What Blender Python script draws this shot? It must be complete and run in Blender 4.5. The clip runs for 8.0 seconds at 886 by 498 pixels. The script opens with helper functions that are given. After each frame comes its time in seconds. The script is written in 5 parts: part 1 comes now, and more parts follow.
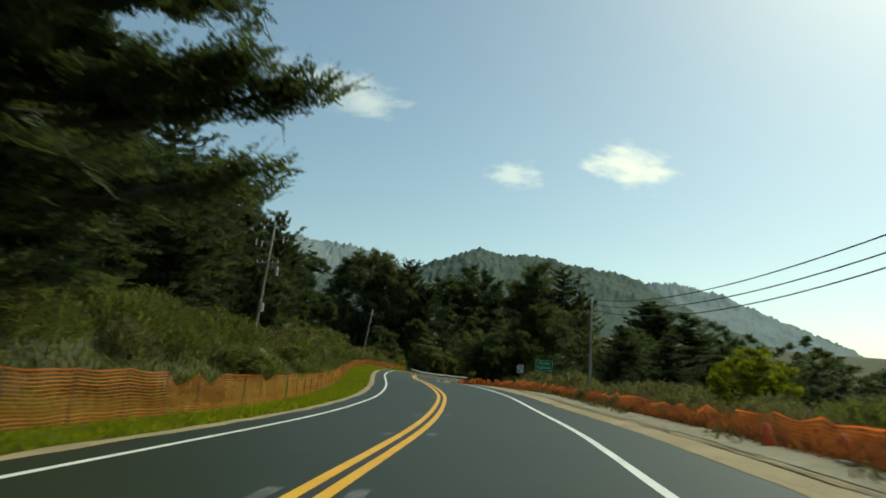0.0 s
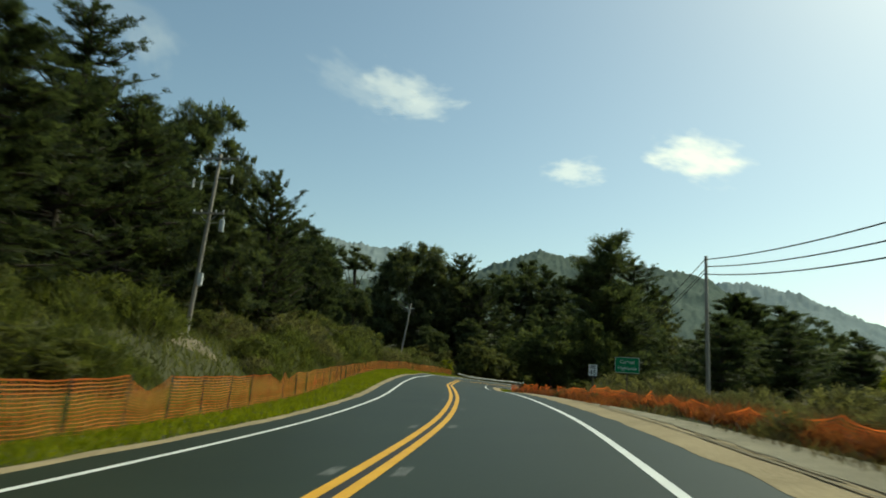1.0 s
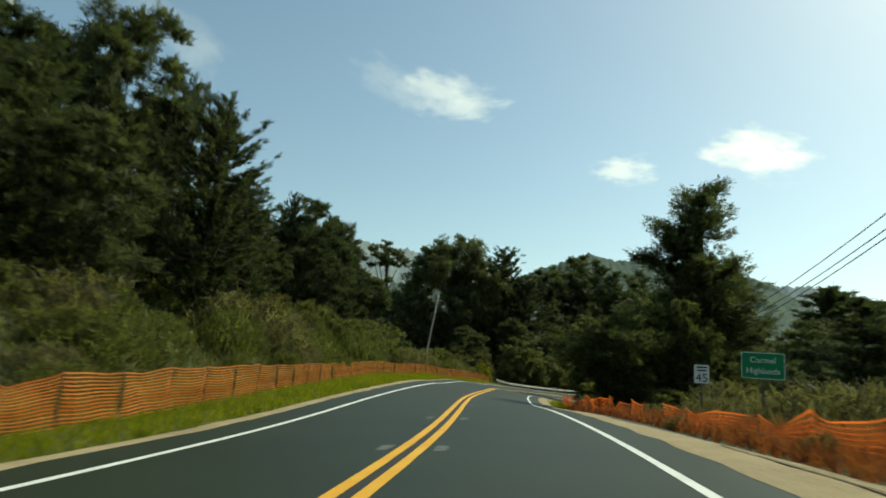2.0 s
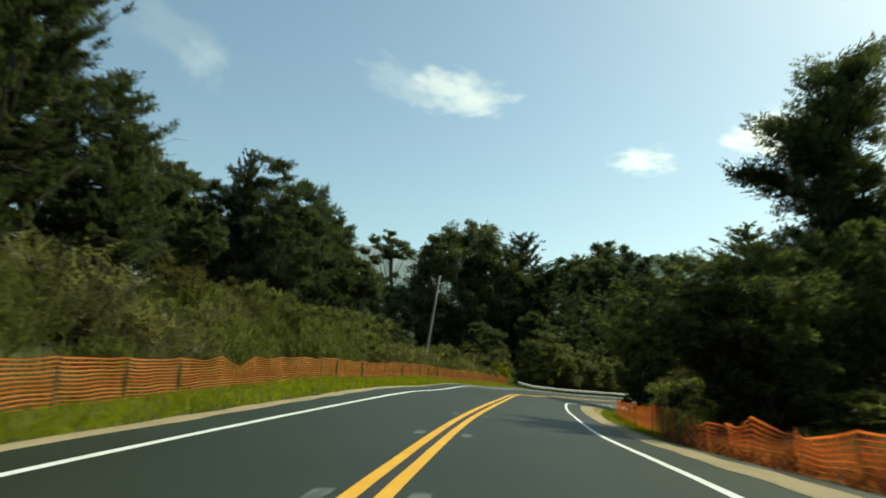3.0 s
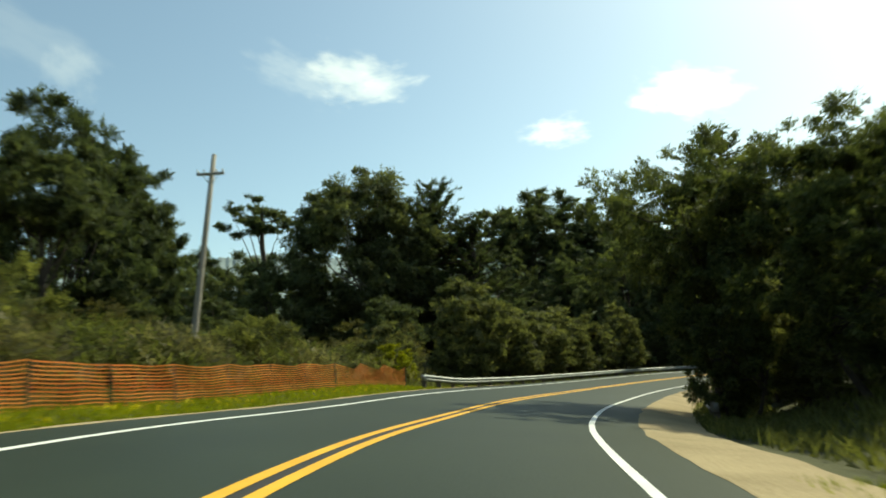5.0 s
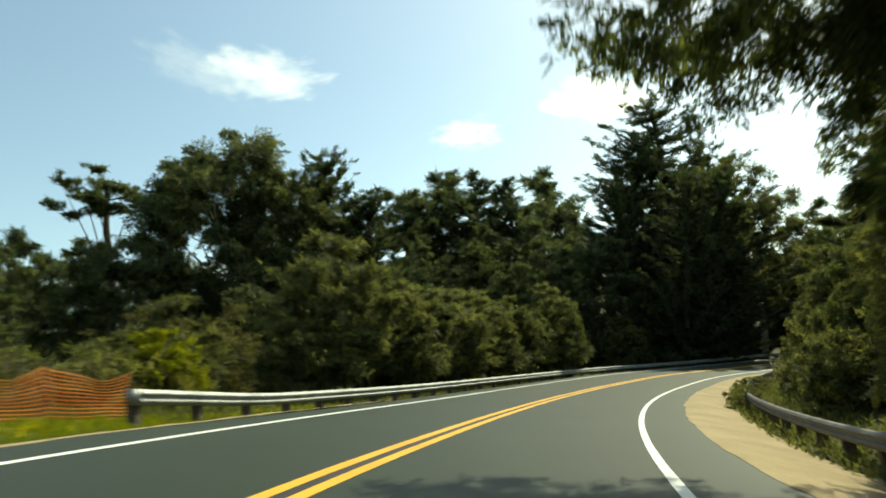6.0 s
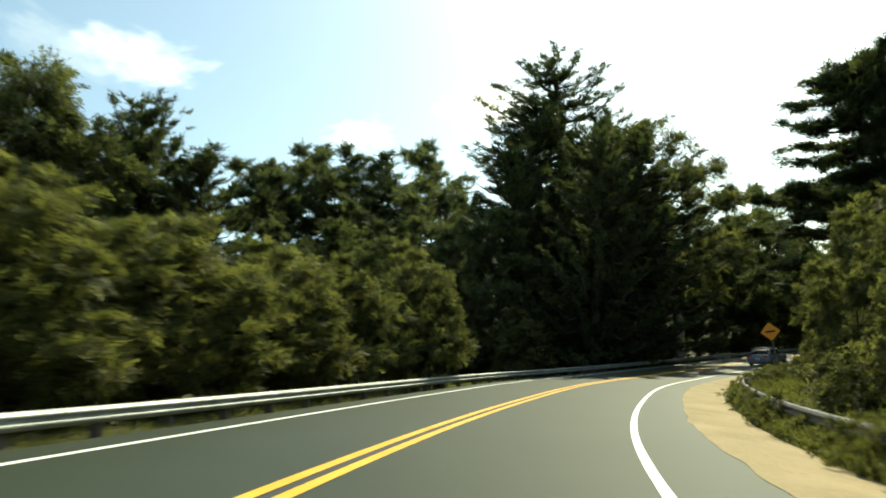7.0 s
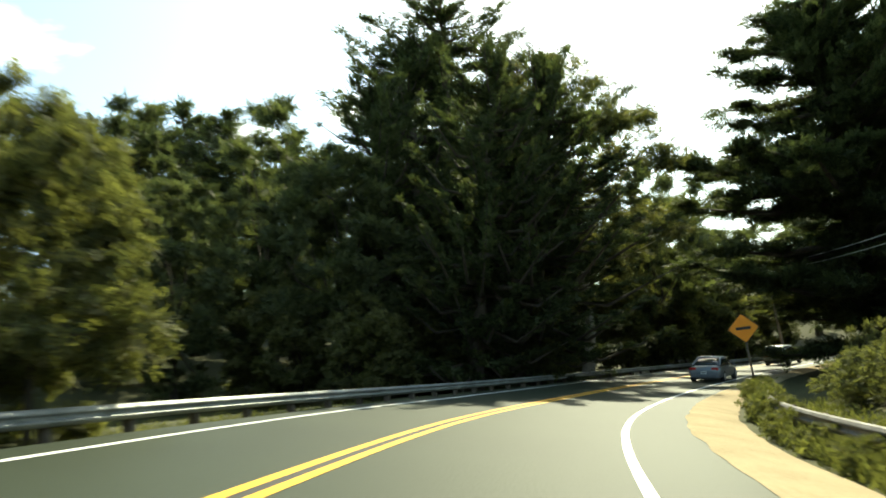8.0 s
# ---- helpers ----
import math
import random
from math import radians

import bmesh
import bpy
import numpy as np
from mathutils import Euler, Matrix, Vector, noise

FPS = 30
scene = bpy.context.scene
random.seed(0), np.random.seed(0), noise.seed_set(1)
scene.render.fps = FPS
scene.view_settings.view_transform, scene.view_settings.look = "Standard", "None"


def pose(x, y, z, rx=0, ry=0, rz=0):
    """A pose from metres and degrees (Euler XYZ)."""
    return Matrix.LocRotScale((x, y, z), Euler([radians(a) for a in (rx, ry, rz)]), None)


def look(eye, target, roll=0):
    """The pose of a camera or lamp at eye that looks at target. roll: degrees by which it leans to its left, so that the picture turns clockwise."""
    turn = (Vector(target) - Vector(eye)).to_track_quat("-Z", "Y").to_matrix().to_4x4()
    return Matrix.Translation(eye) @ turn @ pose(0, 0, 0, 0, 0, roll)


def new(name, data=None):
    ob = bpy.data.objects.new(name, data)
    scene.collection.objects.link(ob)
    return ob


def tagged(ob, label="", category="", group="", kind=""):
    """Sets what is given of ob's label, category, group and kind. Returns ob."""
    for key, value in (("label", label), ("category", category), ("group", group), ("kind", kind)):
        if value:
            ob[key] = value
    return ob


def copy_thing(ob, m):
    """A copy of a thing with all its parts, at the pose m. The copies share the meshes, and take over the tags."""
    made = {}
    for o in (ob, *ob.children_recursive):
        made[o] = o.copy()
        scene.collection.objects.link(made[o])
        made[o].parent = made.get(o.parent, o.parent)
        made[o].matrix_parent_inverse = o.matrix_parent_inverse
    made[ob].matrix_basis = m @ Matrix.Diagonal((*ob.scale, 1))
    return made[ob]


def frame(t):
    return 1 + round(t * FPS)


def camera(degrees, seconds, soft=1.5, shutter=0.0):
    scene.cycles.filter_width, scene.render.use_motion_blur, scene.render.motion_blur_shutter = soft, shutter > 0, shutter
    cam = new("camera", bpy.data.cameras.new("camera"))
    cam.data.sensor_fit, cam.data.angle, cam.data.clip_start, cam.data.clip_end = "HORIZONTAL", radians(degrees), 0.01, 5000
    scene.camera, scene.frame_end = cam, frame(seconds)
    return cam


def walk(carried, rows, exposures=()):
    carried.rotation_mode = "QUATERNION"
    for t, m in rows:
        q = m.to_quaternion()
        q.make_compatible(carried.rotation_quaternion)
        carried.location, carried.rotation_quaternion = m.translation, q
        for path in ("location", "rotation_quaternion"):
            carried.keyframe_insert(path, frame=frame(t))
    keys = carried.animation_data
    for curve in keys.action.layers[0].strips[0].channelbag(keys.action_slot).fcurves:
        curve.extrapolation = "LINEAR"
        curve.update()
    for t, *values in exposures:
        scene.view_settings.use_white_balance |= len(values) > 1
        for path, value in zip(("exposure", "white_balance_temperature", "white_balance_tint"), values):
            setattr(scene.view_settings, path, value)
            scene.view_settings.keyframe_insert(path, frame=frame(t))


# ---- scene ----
cam = camera(69.0, 8.0, soft=1.75, shutter=0.28)
PATH = [
    (0, (-0.001, -0.000, 1.171), (-0.007, 1.961, 1.563), 4.60),
    (0.5, (1.197, 9.949, 1.239), (1.098, 11.908, 1.628), 4.22),
    (1, (1.961, 19.884, 1.309), (1.770, 21.835, 1.704), 4.24),
    (1.5, (2.276, 29.780, 1.401), (2.007, 31.721, 1.800), 4.14),
    (2, (2.139, 39.519, 1.525), (1.804, 41.449, 1.929), 4.55),
    (3.5, (-0.128, 69.139, 1.844), (-0.530, 71.053, 2.260), 1.75),
    (4, (-0.513, 79.196, 1.946), (-0.862, 81.123, 2.356), -0.86),
    (5.5, (-0.794, 109.587, 2.085), (-0.822, 111.546, 2.485), -6.13),
    (6, (0.667, 119.213, 2.008), (0.786, 121.169, 2.408), -6.63),
    (6.5, (2.930, 128.654, 1.880), (3.213, 130.594, 2.275), -6.70),
    (7, (5.854, 137.754, 1.728), (6.304, 139.663, 2.116), -6.91),
    (7.5, (9.780, 146.618, 1.586), (10.389, 148.483, 1.972), -6.86),
    (8, (14.354, 155.233, 1.450), (15.118, 157.038, 1.847), -6.87),
]
EXPOSURES = [(0.0, 0.0, 7100, -14), (2.0, 0.29, 7300, -13.5), (3.5, 0.46, 7400, -13.5), (4.0, 0.42, 7400, -13.5), (5.5, 0.78, 7700, -12.5), (6.0, 0.82, 7750, -12.2), (6.5, 1.0, 7800, -12), (7.5, 1.28, 7800, -11), (8.0, 1.65, 7800, -10)]
walk(cam, [(t, look(eye, target, roll)) for t, eye, target, roll in PATH], EXPOSURES)

# ---- world, sun, exposure ----
SUN_AZ, SUN_EL = 48.0, 46.0          # degrees right of +y, and up
world = bpy.data.worlds.new("world")
scene.world = world
world.use_nodes = True
wn = world.node_tree.nodes
wl = world.node_tree.links
bg = wn["Background"]
sky = wn.new("ShaderNodeTexSky")
sky.sky_type = "NISHITA"
sky.sun_disc = False
sky.sun_elevation = radians(SUN_EL)
sky.sun_rotation = radians(SUN_AZ)
sky.air_density, sky.dust_density, sky.ozone_density = 1.05, 1.0, 0.55
wl.new(sky.outputs[0], bg.inputs[0])
bg.inputs[1].default_value = 0.122
sun_data = bpy.data.lights.new("sun", "SUN")
sun_data.energy, sun_data.angle, sun_data.color = 3.3, radians(0.55), (1.0, 0.94, 0.84)
sun = new("sun", sun_data)
sun.matrix_world = look((math.sin(radians(SUN_AZ)) * 50, math.cos(radians(SUN_AZ)) * 50, 50 * math.tan(radians(SUN_EL))), (0, 0, 0))


# ---- materials ----
def material(name, dark, light, scale=1.0, rough=0.8, bump=0.0, metal=0.0, fine=8.0, coord="Object", detail=6.0, island=0.0, spec=0.3, stretch=(1, 1, 1)):
    """Two colours mixed by a coarse and a fine noise, with a fine relief."""
    m = bpy.data.materials.new(name)
    m.use_nodes = True
    n, l = m.node_tree.nodes, m.node_tree.links
    b = n["Principled BSDF"]
    b.inputs["Roughness"].default_value, b.inputs["Metallic"].default_value = rough, metal
    b.inputs["Specular IOR Level"].default_value = spec
    tc, mp = n.new("ShaderNodeTexCoord"), n.new("ShaderNodeMapping")
    mp.inputs["Scale"].default_value = stretch
    l.new(tc.outputs[coord], mp.inputs[0])
    a, c = n.new("ShaderNodeTexNoise"), n.new("ShaderNodeTexNoise")
    a.inputs["Scale"].default_value, a.inputs["Detail"].default_value = scale, detail
    c.inputs["Scale"].default_value, c.inputs["Detail"].default_value = scale * fine, 3.0
    l.new(mp.outputs[0], a.inputs["Vector"])
    l.new(mp.outputs[0], c.inputs["Vector"])
    mix = n.new("ShaderNodeMath")
    mix.operation = "MULTIPLY_ADD"
    mix.inputs[1].default_value = 0.55
    l.new(a.outputs["Fac"], mix.inputs[0])
    half = n.new("ShaderNodeMath")
    half.operation = "MULTIPLY"
    half.inputs[1].default_value = 0.45
    l.new(c.outputs["Fac"], half.inputs[0])
    l.new(half.outputs[0], mix.inputs[2])
    fac = mix.outputs[0]
    if island:
        geo, add = n.new("ShaderNodeNewGeometry"), n.new("ShaderNodeMath")
        add.operation = "MULTIPLY_ADD"
        add.inputs[1].default_value = island
        l.new(geo.outputs["Random Per Island"], add.inputs[0])
        sub = n.new("ShaderNodeMath")
        sub.operation = "SUBTRACT"
        sub.inputs[1].default_value = island / 2
        l.new(fac, sub.inputs[0])
        l.new(sub.outputs[0], add.inputs[2])
        fac = add.outputs[0]
    ramp = n.new("ShaderNodeValToRGB")
    ramp.color_ramp.elements[0].position, ramp.color_ramp.elements[1].position = 0.32, 0.68
    ramp.color_ramp.elements[0].color, ramp.color_ramp.elements[1].color = (*dark, 1), (*light, 1)
    l.new(fac, ramp.inputs[0])
    l.new(ramp.outputs[0], b.inputs["Base Color"])
    if bump:
        bp = n.new("ShaderNodeBump")
        bp.inputs["Strength"].default_value, bp.inputs["Distance"].default_value = bump, 0.05
        l.new(c.outputs["Fac"], bp.inputs["Height"])
        l.new(bp.outputs[0], b.inputs["Normal"])
    return m


def leafy(name, dark, light, through_light=0.35, scale=0.35, leaf=0.0, cover=0.5):
    """Leaves: colour varies by leaf and by clump, and light shines through. leaf: size of the single leaves of a spray, with gaps between them."""
    m = material(name, dark, light, scale=scale, rough=0.68, island=0.45, fine=9.0, spec=0.10)
    n, l = m.node_tree.nodes, m.node_tree.links
    b, out = n["Principled BSDF"], n["Material Output"]
    tr, mx = n.new("ShaderNodeBsdfTranslucent"), n.new("ShaderNodeMixShader")
    ramp = next(x for x in n if x.type == "VALTORGB")
    warm = n.new("ShaderNodeMix")
    warm.data_type, warm.blend_type = "RGBA", "MULTIPLY"
    warm.inputs["Factor"].default_value = 1.0
    l.new(ramp.outputs[0], warm.inputs[6])
    warm.inputs[7].default_value = (1.35, 1.4, 0.75, 1)
    l.new(warm.outputs[2], tr.inputs[0])
    mx.inputs[0].default_value = through_light
    l.new(b.outputs[0], mx.inputs[1])
    l.new(tr.outputs[0], mx.inputs[2])
    last = mx
    if leaf:
        tc, vo, lt = n.new("ShaderNodeTexCoord"), n.new("ShaderNodeTexVoronoi"), n.new("ShaderNodeMath")
        vo.inputs["Scale"].default_value = 1 / leaf
        l.new(tc.outputs["Object"], vo.inputs["Vector"])
        lt.operation = "LESS_THAN"
        lt.inputs[1].default_value = cover
        l.new(vo.outputs["Distance"], lt.inputs[0])
        cut, gap = n.new("ShaderNodeMixShader"), n.new("ShaderNodeBsdfTransparent")
        l.new(lt.outputs[0], cut.inputs[0])
        l.new(gap.outputs[0], cut.inputs[1])
        l.new(mx.outputs[0], cut.inputs[2])
        last = cut
    l.new(last.outputs[0], out.inputs[0])
    return m


ASPHALT = material("asphalt", (0.0145, 0.0218, 0.0108), (0.026, 0.035, 0.0185), scale=0.35, rough=0.56, bump=0.10, fine=60, spec=0.25)
YELLOW = material("yellow_paint", (0.62, 0.30, 0.02), (0.80, 0.44, 0.04), scale=1.2, rough=0.6, fine=20)
BLACK = material("black_seal", (0.02, 0.02, 0.02), (0.035, 0.034, 0.03), scale=2, rough=0.7)
WHITE = material("white_paint", (0.62, 0.62, 0.58), (0.82, 0.82, 0.78), scale=1.2, rough=0.6, fine=20)
MARK = material("worn_marker_patch", (0.025, 0.031, 0.024), (0.17, 0.18, 0.165), scale=5, rough=0.7, bump=0.3, fine=5)
SAND = material("sand", (0.235, 0.18, 0.097), (0.385, 0.30, 0.175), scale=0.7, rough=0.95, bump=0.6, fine=18)
GRASS = material("grass_ground", (0.034, 0.038, 0.013), (0.072, 0.070, 0.026), scale=0.25, rough=0.95, bump=0.8, fine=22)
BLADE = leafy("grass_blade", (0.12, 0.145, 0.008), (0.26, 0.265, 0.020), 0.5, 0.5)
DRY = leafy("dry_brush", (0.07, 0.055, 0.028), (0.19, 0.145, 0.075), 0.3, 0.5)
RUST = leafy("rusty_brush", (0.15, 0.050, 0.024), (0.31, 0.105, 0.046), 0.4, 0.5)
STRAW = leafy("straw_grass", (0.19, 0.165, 0.045), (0.36, 0.31, 0.095), 0.50, 0.5)
BARK = material("bark", (0.030, 0.024, 0.018), (0.085, 0.068, 0.050), scale=3, rough=0.95, bump=1.0, stretch=(1, 1, 0.25))
PALE_BARK = material("pale_bark", (0.16, 0.14, 0.11), (0.36, 0.33, 0.28), scale=2, rough=0.9, bump=0.6, stretch=(1, 1, 0.25))
CYPRESS = leafy("cypress_needles", (0.034, 0.044, 0.024), (0.086, 0.102, 0.05), 0.42, 0.35, 0.085, 0.52)
PINE = leafy("pine_needles", (0.045, 0.055, 0.03), (0.11, 0.125, 0.062), 0.42, 0.35, 0.1, 0.53)
GUM = leafy("gum_leaves", (0.052, 0.061, 0.033), (0.13, 0.138, 0.068), 0.45, 0.35, 0.1, 0.54)
OAK = leafy("oak_leaves", (0.044, 0.054, 0.023), (0.122, 0.136, 0.054), 0.48, 0.35, 0.085, 0.54)
BUSH = leafy("bush_leaves", (0.060, 0.065, 0.030), (0.158, 0.157, 0.067), 0.48, 0.35, 0.075, 0.51)
WEED = leafy("weeds", (0.075, 0.080, 0.028), (0.170, 0.170, 0.062), 0.4, 0.5)
OLIVE = leafy("olive_scrub", (0.072, 0.078, 0.030), (0.165, 0.165, 0.064), 0.48, 0.35, 0.07, 0.50)
LIME = leafy("lime_leaves", (0.12, 0.13, 0.012), (0.32, 0.31, 0.026), 0.45, 0.35, 0.10, 0.50)
BROOM = leafy("broom_stems", (0.072, 0.082, 0.026), (0.155, 0.162, 0.054), 0.45, 0.4, 0.05, 0.50)
TAWNY = leafy("tawny_stems", (0.082, 0.076, 0.040), (0.180, 0.164, 0.090), 0.45, 0.4, 0.05, 0.50)
THICKET = leafy("thicket_leaves", (0.066, 0.062, 0.024), (0.140, 0.124, 0.050), 0.42, 0.35, 0.10, 0.46)
FLOWER = leafy("yellow_flowers", (0.5, 0.38, 0.02), (0.75, 0.6, 0.05), 0.3)
ORANGE = leafy("orange_netting", (0.74, 0.19, 0.050), (0.92, 0.35, 0.11), 0.62, 0.8)
# redder net, also darker than ORANGE: the right fences' shade put into colour
RED_NET = leafy("shaded_red_netting", (0.46, 0.085, 0.035), (0.66, 0.160, 0.060), 0.55, 0.8)
DARK_SAND = material("dark_sand", (0.10, 0.080, 0.046), (0.27, 0.22, 0.135), scale=1.6, rough=0.95, bump=0.6, fine=6)
GRAVEL = material("gravel", (0.205, 0.178, 0.118), (0.37, 0.325, 0.225), scale=1.2, rough=0.95, bump=0.9, fine=30)
POLE = material("weathered_pole", (0.19, 0.165, 0.135), (0.40, 0.36, 0.30), scale=2.5, rough=0.9, bump=0.5, stretch=(4, 4, 0.3))
STEEL = material("galvanised_steel", (0.16, 0.17, 0.16), (0.36, 0.37, 0.35), scale=1.2, rough=0.55, metal=0.6, bump=0.15, fine=14)
WEATHERED = material("weathered_steel", (0.10, 0.095, 0.085), (0.24, 0.23, 0.21), scale=2.0, rough=0.65, metal=0.4, bump=0.25, fine=14)
TIMBER = material("dark_timber", (0.06, 0.048, 0.036), (0.16, 0.13, 0.10), scale=3, rough=0.9, bump=0.6)
CABLE = material("black_cable", (0.015, 0.015, 0.016), (0.03, 0.03, 0.032), scale=3, rough=0.6)
# hill woods: distance haze is mixed into both colours, paler and bluer
HILL = material("hazed_hill", (0.085, 0.112, 0.098), (0.145, 0.172, 0.142), scale=0.02, rough=1.0, fine=7, spec=0.0)
FAR_HILL = material("hazed_far_hill", (0.20, 0.245, 0.25), (0.28, 0.325, 0.32), scale=0.02, rough=1.0, fine=7, spec=0.0)


# ---- mesh helpers ----
def mesh_object(name, verts, faces, mat, parent=None, smooth=False, label=""):
    me = bpy.data.meshes.new(name)
    me.from_pydata([tuple(map(float, v)) for v in verts], [], faces)
    me.materials.append(mat)
    if smooth:
        me.polygons.foreach_set("use_smooth", [True] * len(me.polygons))
    me.update()
    ob = new(name, me)
    if parent is not None:
        ob.parent = parent
    if label:
        ob["label"] = label
    return ob


def part(name, bm, mat, parent, label="", smooth=False):
    me = bpy.data.meshes.new(name)
    bm.to_mesh(me)
    bm.free()
    me.materials.append(mat)
    if smooth:
        me.polygons.foreach_set("use_smooth", [True] * len(me.polygons))
    ob = new(name, me)
    ob.parent = parent
    if label:
        ob["label"] = label
    return ob


def box_bm(cx, cy, cz, sx, sy, sz, bevel=0.0, bm=None):
    bm = bm or bmesh.new()
    r = bmesh.ops.create_cube(bm, size=1.0, matrix=Matrix.Translation((cx, cy, cz)) @ Matrix.Diagonal((sx, sy, sz, 1)))
    if bevel:
        vs = set(r["verts"])
        bmesh.ops.bevel(bm, geom=[e for e in bm.edges if e.verts[0] in vs and e.verts[1] in vs], offset=bevel, segments=2, affect="EDGES")
    return bm


def tube(path, radii, sides=7):
    """Vertices and faces of a tapered tube along a path."""
    path = np.asarray(path, float)
    verts, faces = [], []
    tang = np.gradient(path, axis=0)
    for i, (p, t) in enumerate(zip(path, tang)):
        t = t / (np.linalg.norm(t) + 1e-9)
        a = np.cross(t, (0.31, 0.95, 0.05))
        a /= np.linalg.norm(a) + 1e-9
        b = np.cross(t, a)
        for k in range(sides):
            w = 2 * math.pi * k / sides
            verts.append(p + radii[i] * (math.cos(w) * a + math.sin(w) * b))
    for i in range(len(path) - 1):
        for k in range(sides):
            k2 = (k + 1) % sides
            faces.append((i * sides + k, i * sides + k2, (i + 1) * sides + k2, (i + 1) * sides + k))
    verts.append(path[-1])
    last = len(verts) - 1
    for k in range(sides):
        faces.append(((len(path) - 1) * sides + k, (len(path) - 1) * sides + (k + 1) % sides, last))
    return verts, faces


def tubes_object(name, list_of, mat, parent=None, label=""):
    verts, faces = [], []
    for v, f in list_of:
        o = len(verts)
        verts += list(v)
        faces += [tuple(o + i for i in g) for g in f]
    return mesh_object(name, verts, faces, mat, parent, True, label)


def leaves_mesh(name, centres, axes, length, width, rng, mat, flat=0.5, grow=None, diamond=False):
    """One small leaf or spray at each centre, along its axis; diamond: of two bent triangles."""
    n = len(centres)
    ax = axes / (np.linalg.norm(axes, axis=1, keepdims=True) + 1e-9)
    r = rng.normal(size=(n, 3))
    r[:, 2] += np.sign(r[:, 2]) * flat
    side = np.cross(ax, r)
    side /= np.linalg.norm(side, axis=1, keepdims=True) + 1e-9
    s = rng.uniform(0.6, 1.35, (n, 1))
    if grow is not None:
        s *= grow[:, None]
    ln, wd = length * s / 2, width * s / 2
    up = np.cross(ax, side) * wd * 0.35
    me = bpy.data.meshes.new(name)
    if diamond:
        v = np.empty((n, 4, 3))
        v[:, 0], v[:, 2] = centres - ax * ln, centres + ax * ln
        v[:, 1], v[:, 3] = centres + side * wd + up, centres - side * wd + up
        idx, k = (np.arange(n)[:, None] * 4 + np.array([0, 1, 2, 0, 2, 3])).reshape(-1), 2 * n
    else:
        v = np.empty((n, 3, 3))
        v[:, 0], v[:, 1], v[:, 2] = centres - ax * ln + side * wd, centres - ax * ln * 0.7 - side * wd, centres + ax * ln + up
        idx, k = np.arange(3 * n), n
    me.vertices.add(v.shape[0] * v.shape[1])
    me.vertices.foreach_set("co", v.reshape(-1))
    me.loops.add(3 * k)
    me.loops.foreach_set("vertex_index", idx.astype(np.int32))
    me.polygons.add(k)
    me.polygons.foreach_set("loop_start", np.arange(0, 3 * k, 3, dtype=np.int32))
    me.update(calc_edges=True)
    me.materials.append(mat)
    return me


def bumpy(x, y, scale, seed=0.0):
    return noise.noise(Vector((x / scale, y / scale, seed)))


# ---- the road's line ----
LINE = np.array([  # x, y, z of the centre line, and its fall to the right
    (-10.00, -75.0, -0.60, 0.050), (-5.40, -38.0, -0.30, 0.050), (-2.60, -10.0, -0.15, 0.055), (-1.18, 6.8, -0.08, 0.063),
    (-0.41, 14.0, -0.03, 0.066), (0.16, 24.0, -0.01, 0.073), (0.49, 36.0, 0.17, 0.081), (0.30, 44.0, 0.30, 0.077),
    (-0.22, 54.0, 0.48, 0.061), (-1.24, 66.0, 0.73, 0.009), (-2.20, 77.0, 0.83, -0.050), (-2.66, 88.0, 1.01, -0.103),
    (-3.09, 98.0, 1.09, -0.107), (-3.11, 108.0, 1.34, -0.122), (-2.42, 117.0, 1.19, -0.127), (-1.03, 124.0, 1.19, -0.137),
    (1.29, 132.7, 1.03, -0.150), (4.49, 142.0, 0.88, -0.139), (8.79, 151.5, 0.76, -0.137), (14.11, 160.6, 0.66, -0.136),
    (19.73, 168.8, 0.55, -0.132), (26.75, 176.3, 0.28, -0.128), (35.00, 183.2, 0.04, -0.120), (45.00, 190.0, -0.20, -0.110),
    (56.00, 196.2, -0.42, -0.090), (75.00, 204.0, -0.80, -0.050), (105.00, 214.0, -1.20, 0.000),
])


def smooth_line(pts, step):
    """Catmull-Rom through the rows, at even steps."""
    out = []
    ext = np.vstack([2 * pts[0] - pts[1], pts, 2 * pts[-1] - pts[-2]])
    for i in range(1, len(ext) - 2):
        p0, p1, p2, p3 = ext[i - 1 : i + 3]
        m = max(2, int(np.linalg.norm((p2 - p1)[:2]) / step))
        for k in range(m):
            t = k / m
            out.append(0.5 * (2 * p1 + (p2 - p0) * t + (2 * p0 - 5 * p1 + 4 * p2 - p3) * t * t + (3 * p1 - p0 - 3 * p2 + p3) * t**3))
    out.append(pts[-1])
    out = np.array(out)
    k = np.ones(9) / 9
    pad = np.pad(out, ((4, 4), (0, 0)), mode="reflect", reflect_type="odd")
    return np.stack([np.convolve(pad[:, j], k, "valid") for j in range(out.shape[1])], 1)


CL = smooth_line(LINE, 1.0)
TG = np.gradient(CL[:, :2], axis=0)
TG /= np.linalg.norm(TG, axis=1, keepdims=True)
RT = np.stack([TG[:, 1], -TG[:, 0]], 1)
SS = np.r_[0, np.cumsum(np.linalg.norm(np.diff(CL[:, :2], axis=0), axis=1))]


def s_at(y):
    """Way along the road at which its centre line has this y."""
    return float(np.interp(y, CL[:, 1], SS))


def ramp01(v, a, b):
    t = np.clip((v - a) / (b - a), 0, 1)
    return t * t * (3 - 2 * t)


def shoulder_drop(y, lat):
    """By how much the margins fall below the road's plane beside the guard rails."""
    return -0.30 * ramp01(y, 128, 136) * ramp01(-lat, 4.75, 5.6) - 0.25 * ramp01(y, 110, 124) * ramp01(lat, 4.9, 7.0)


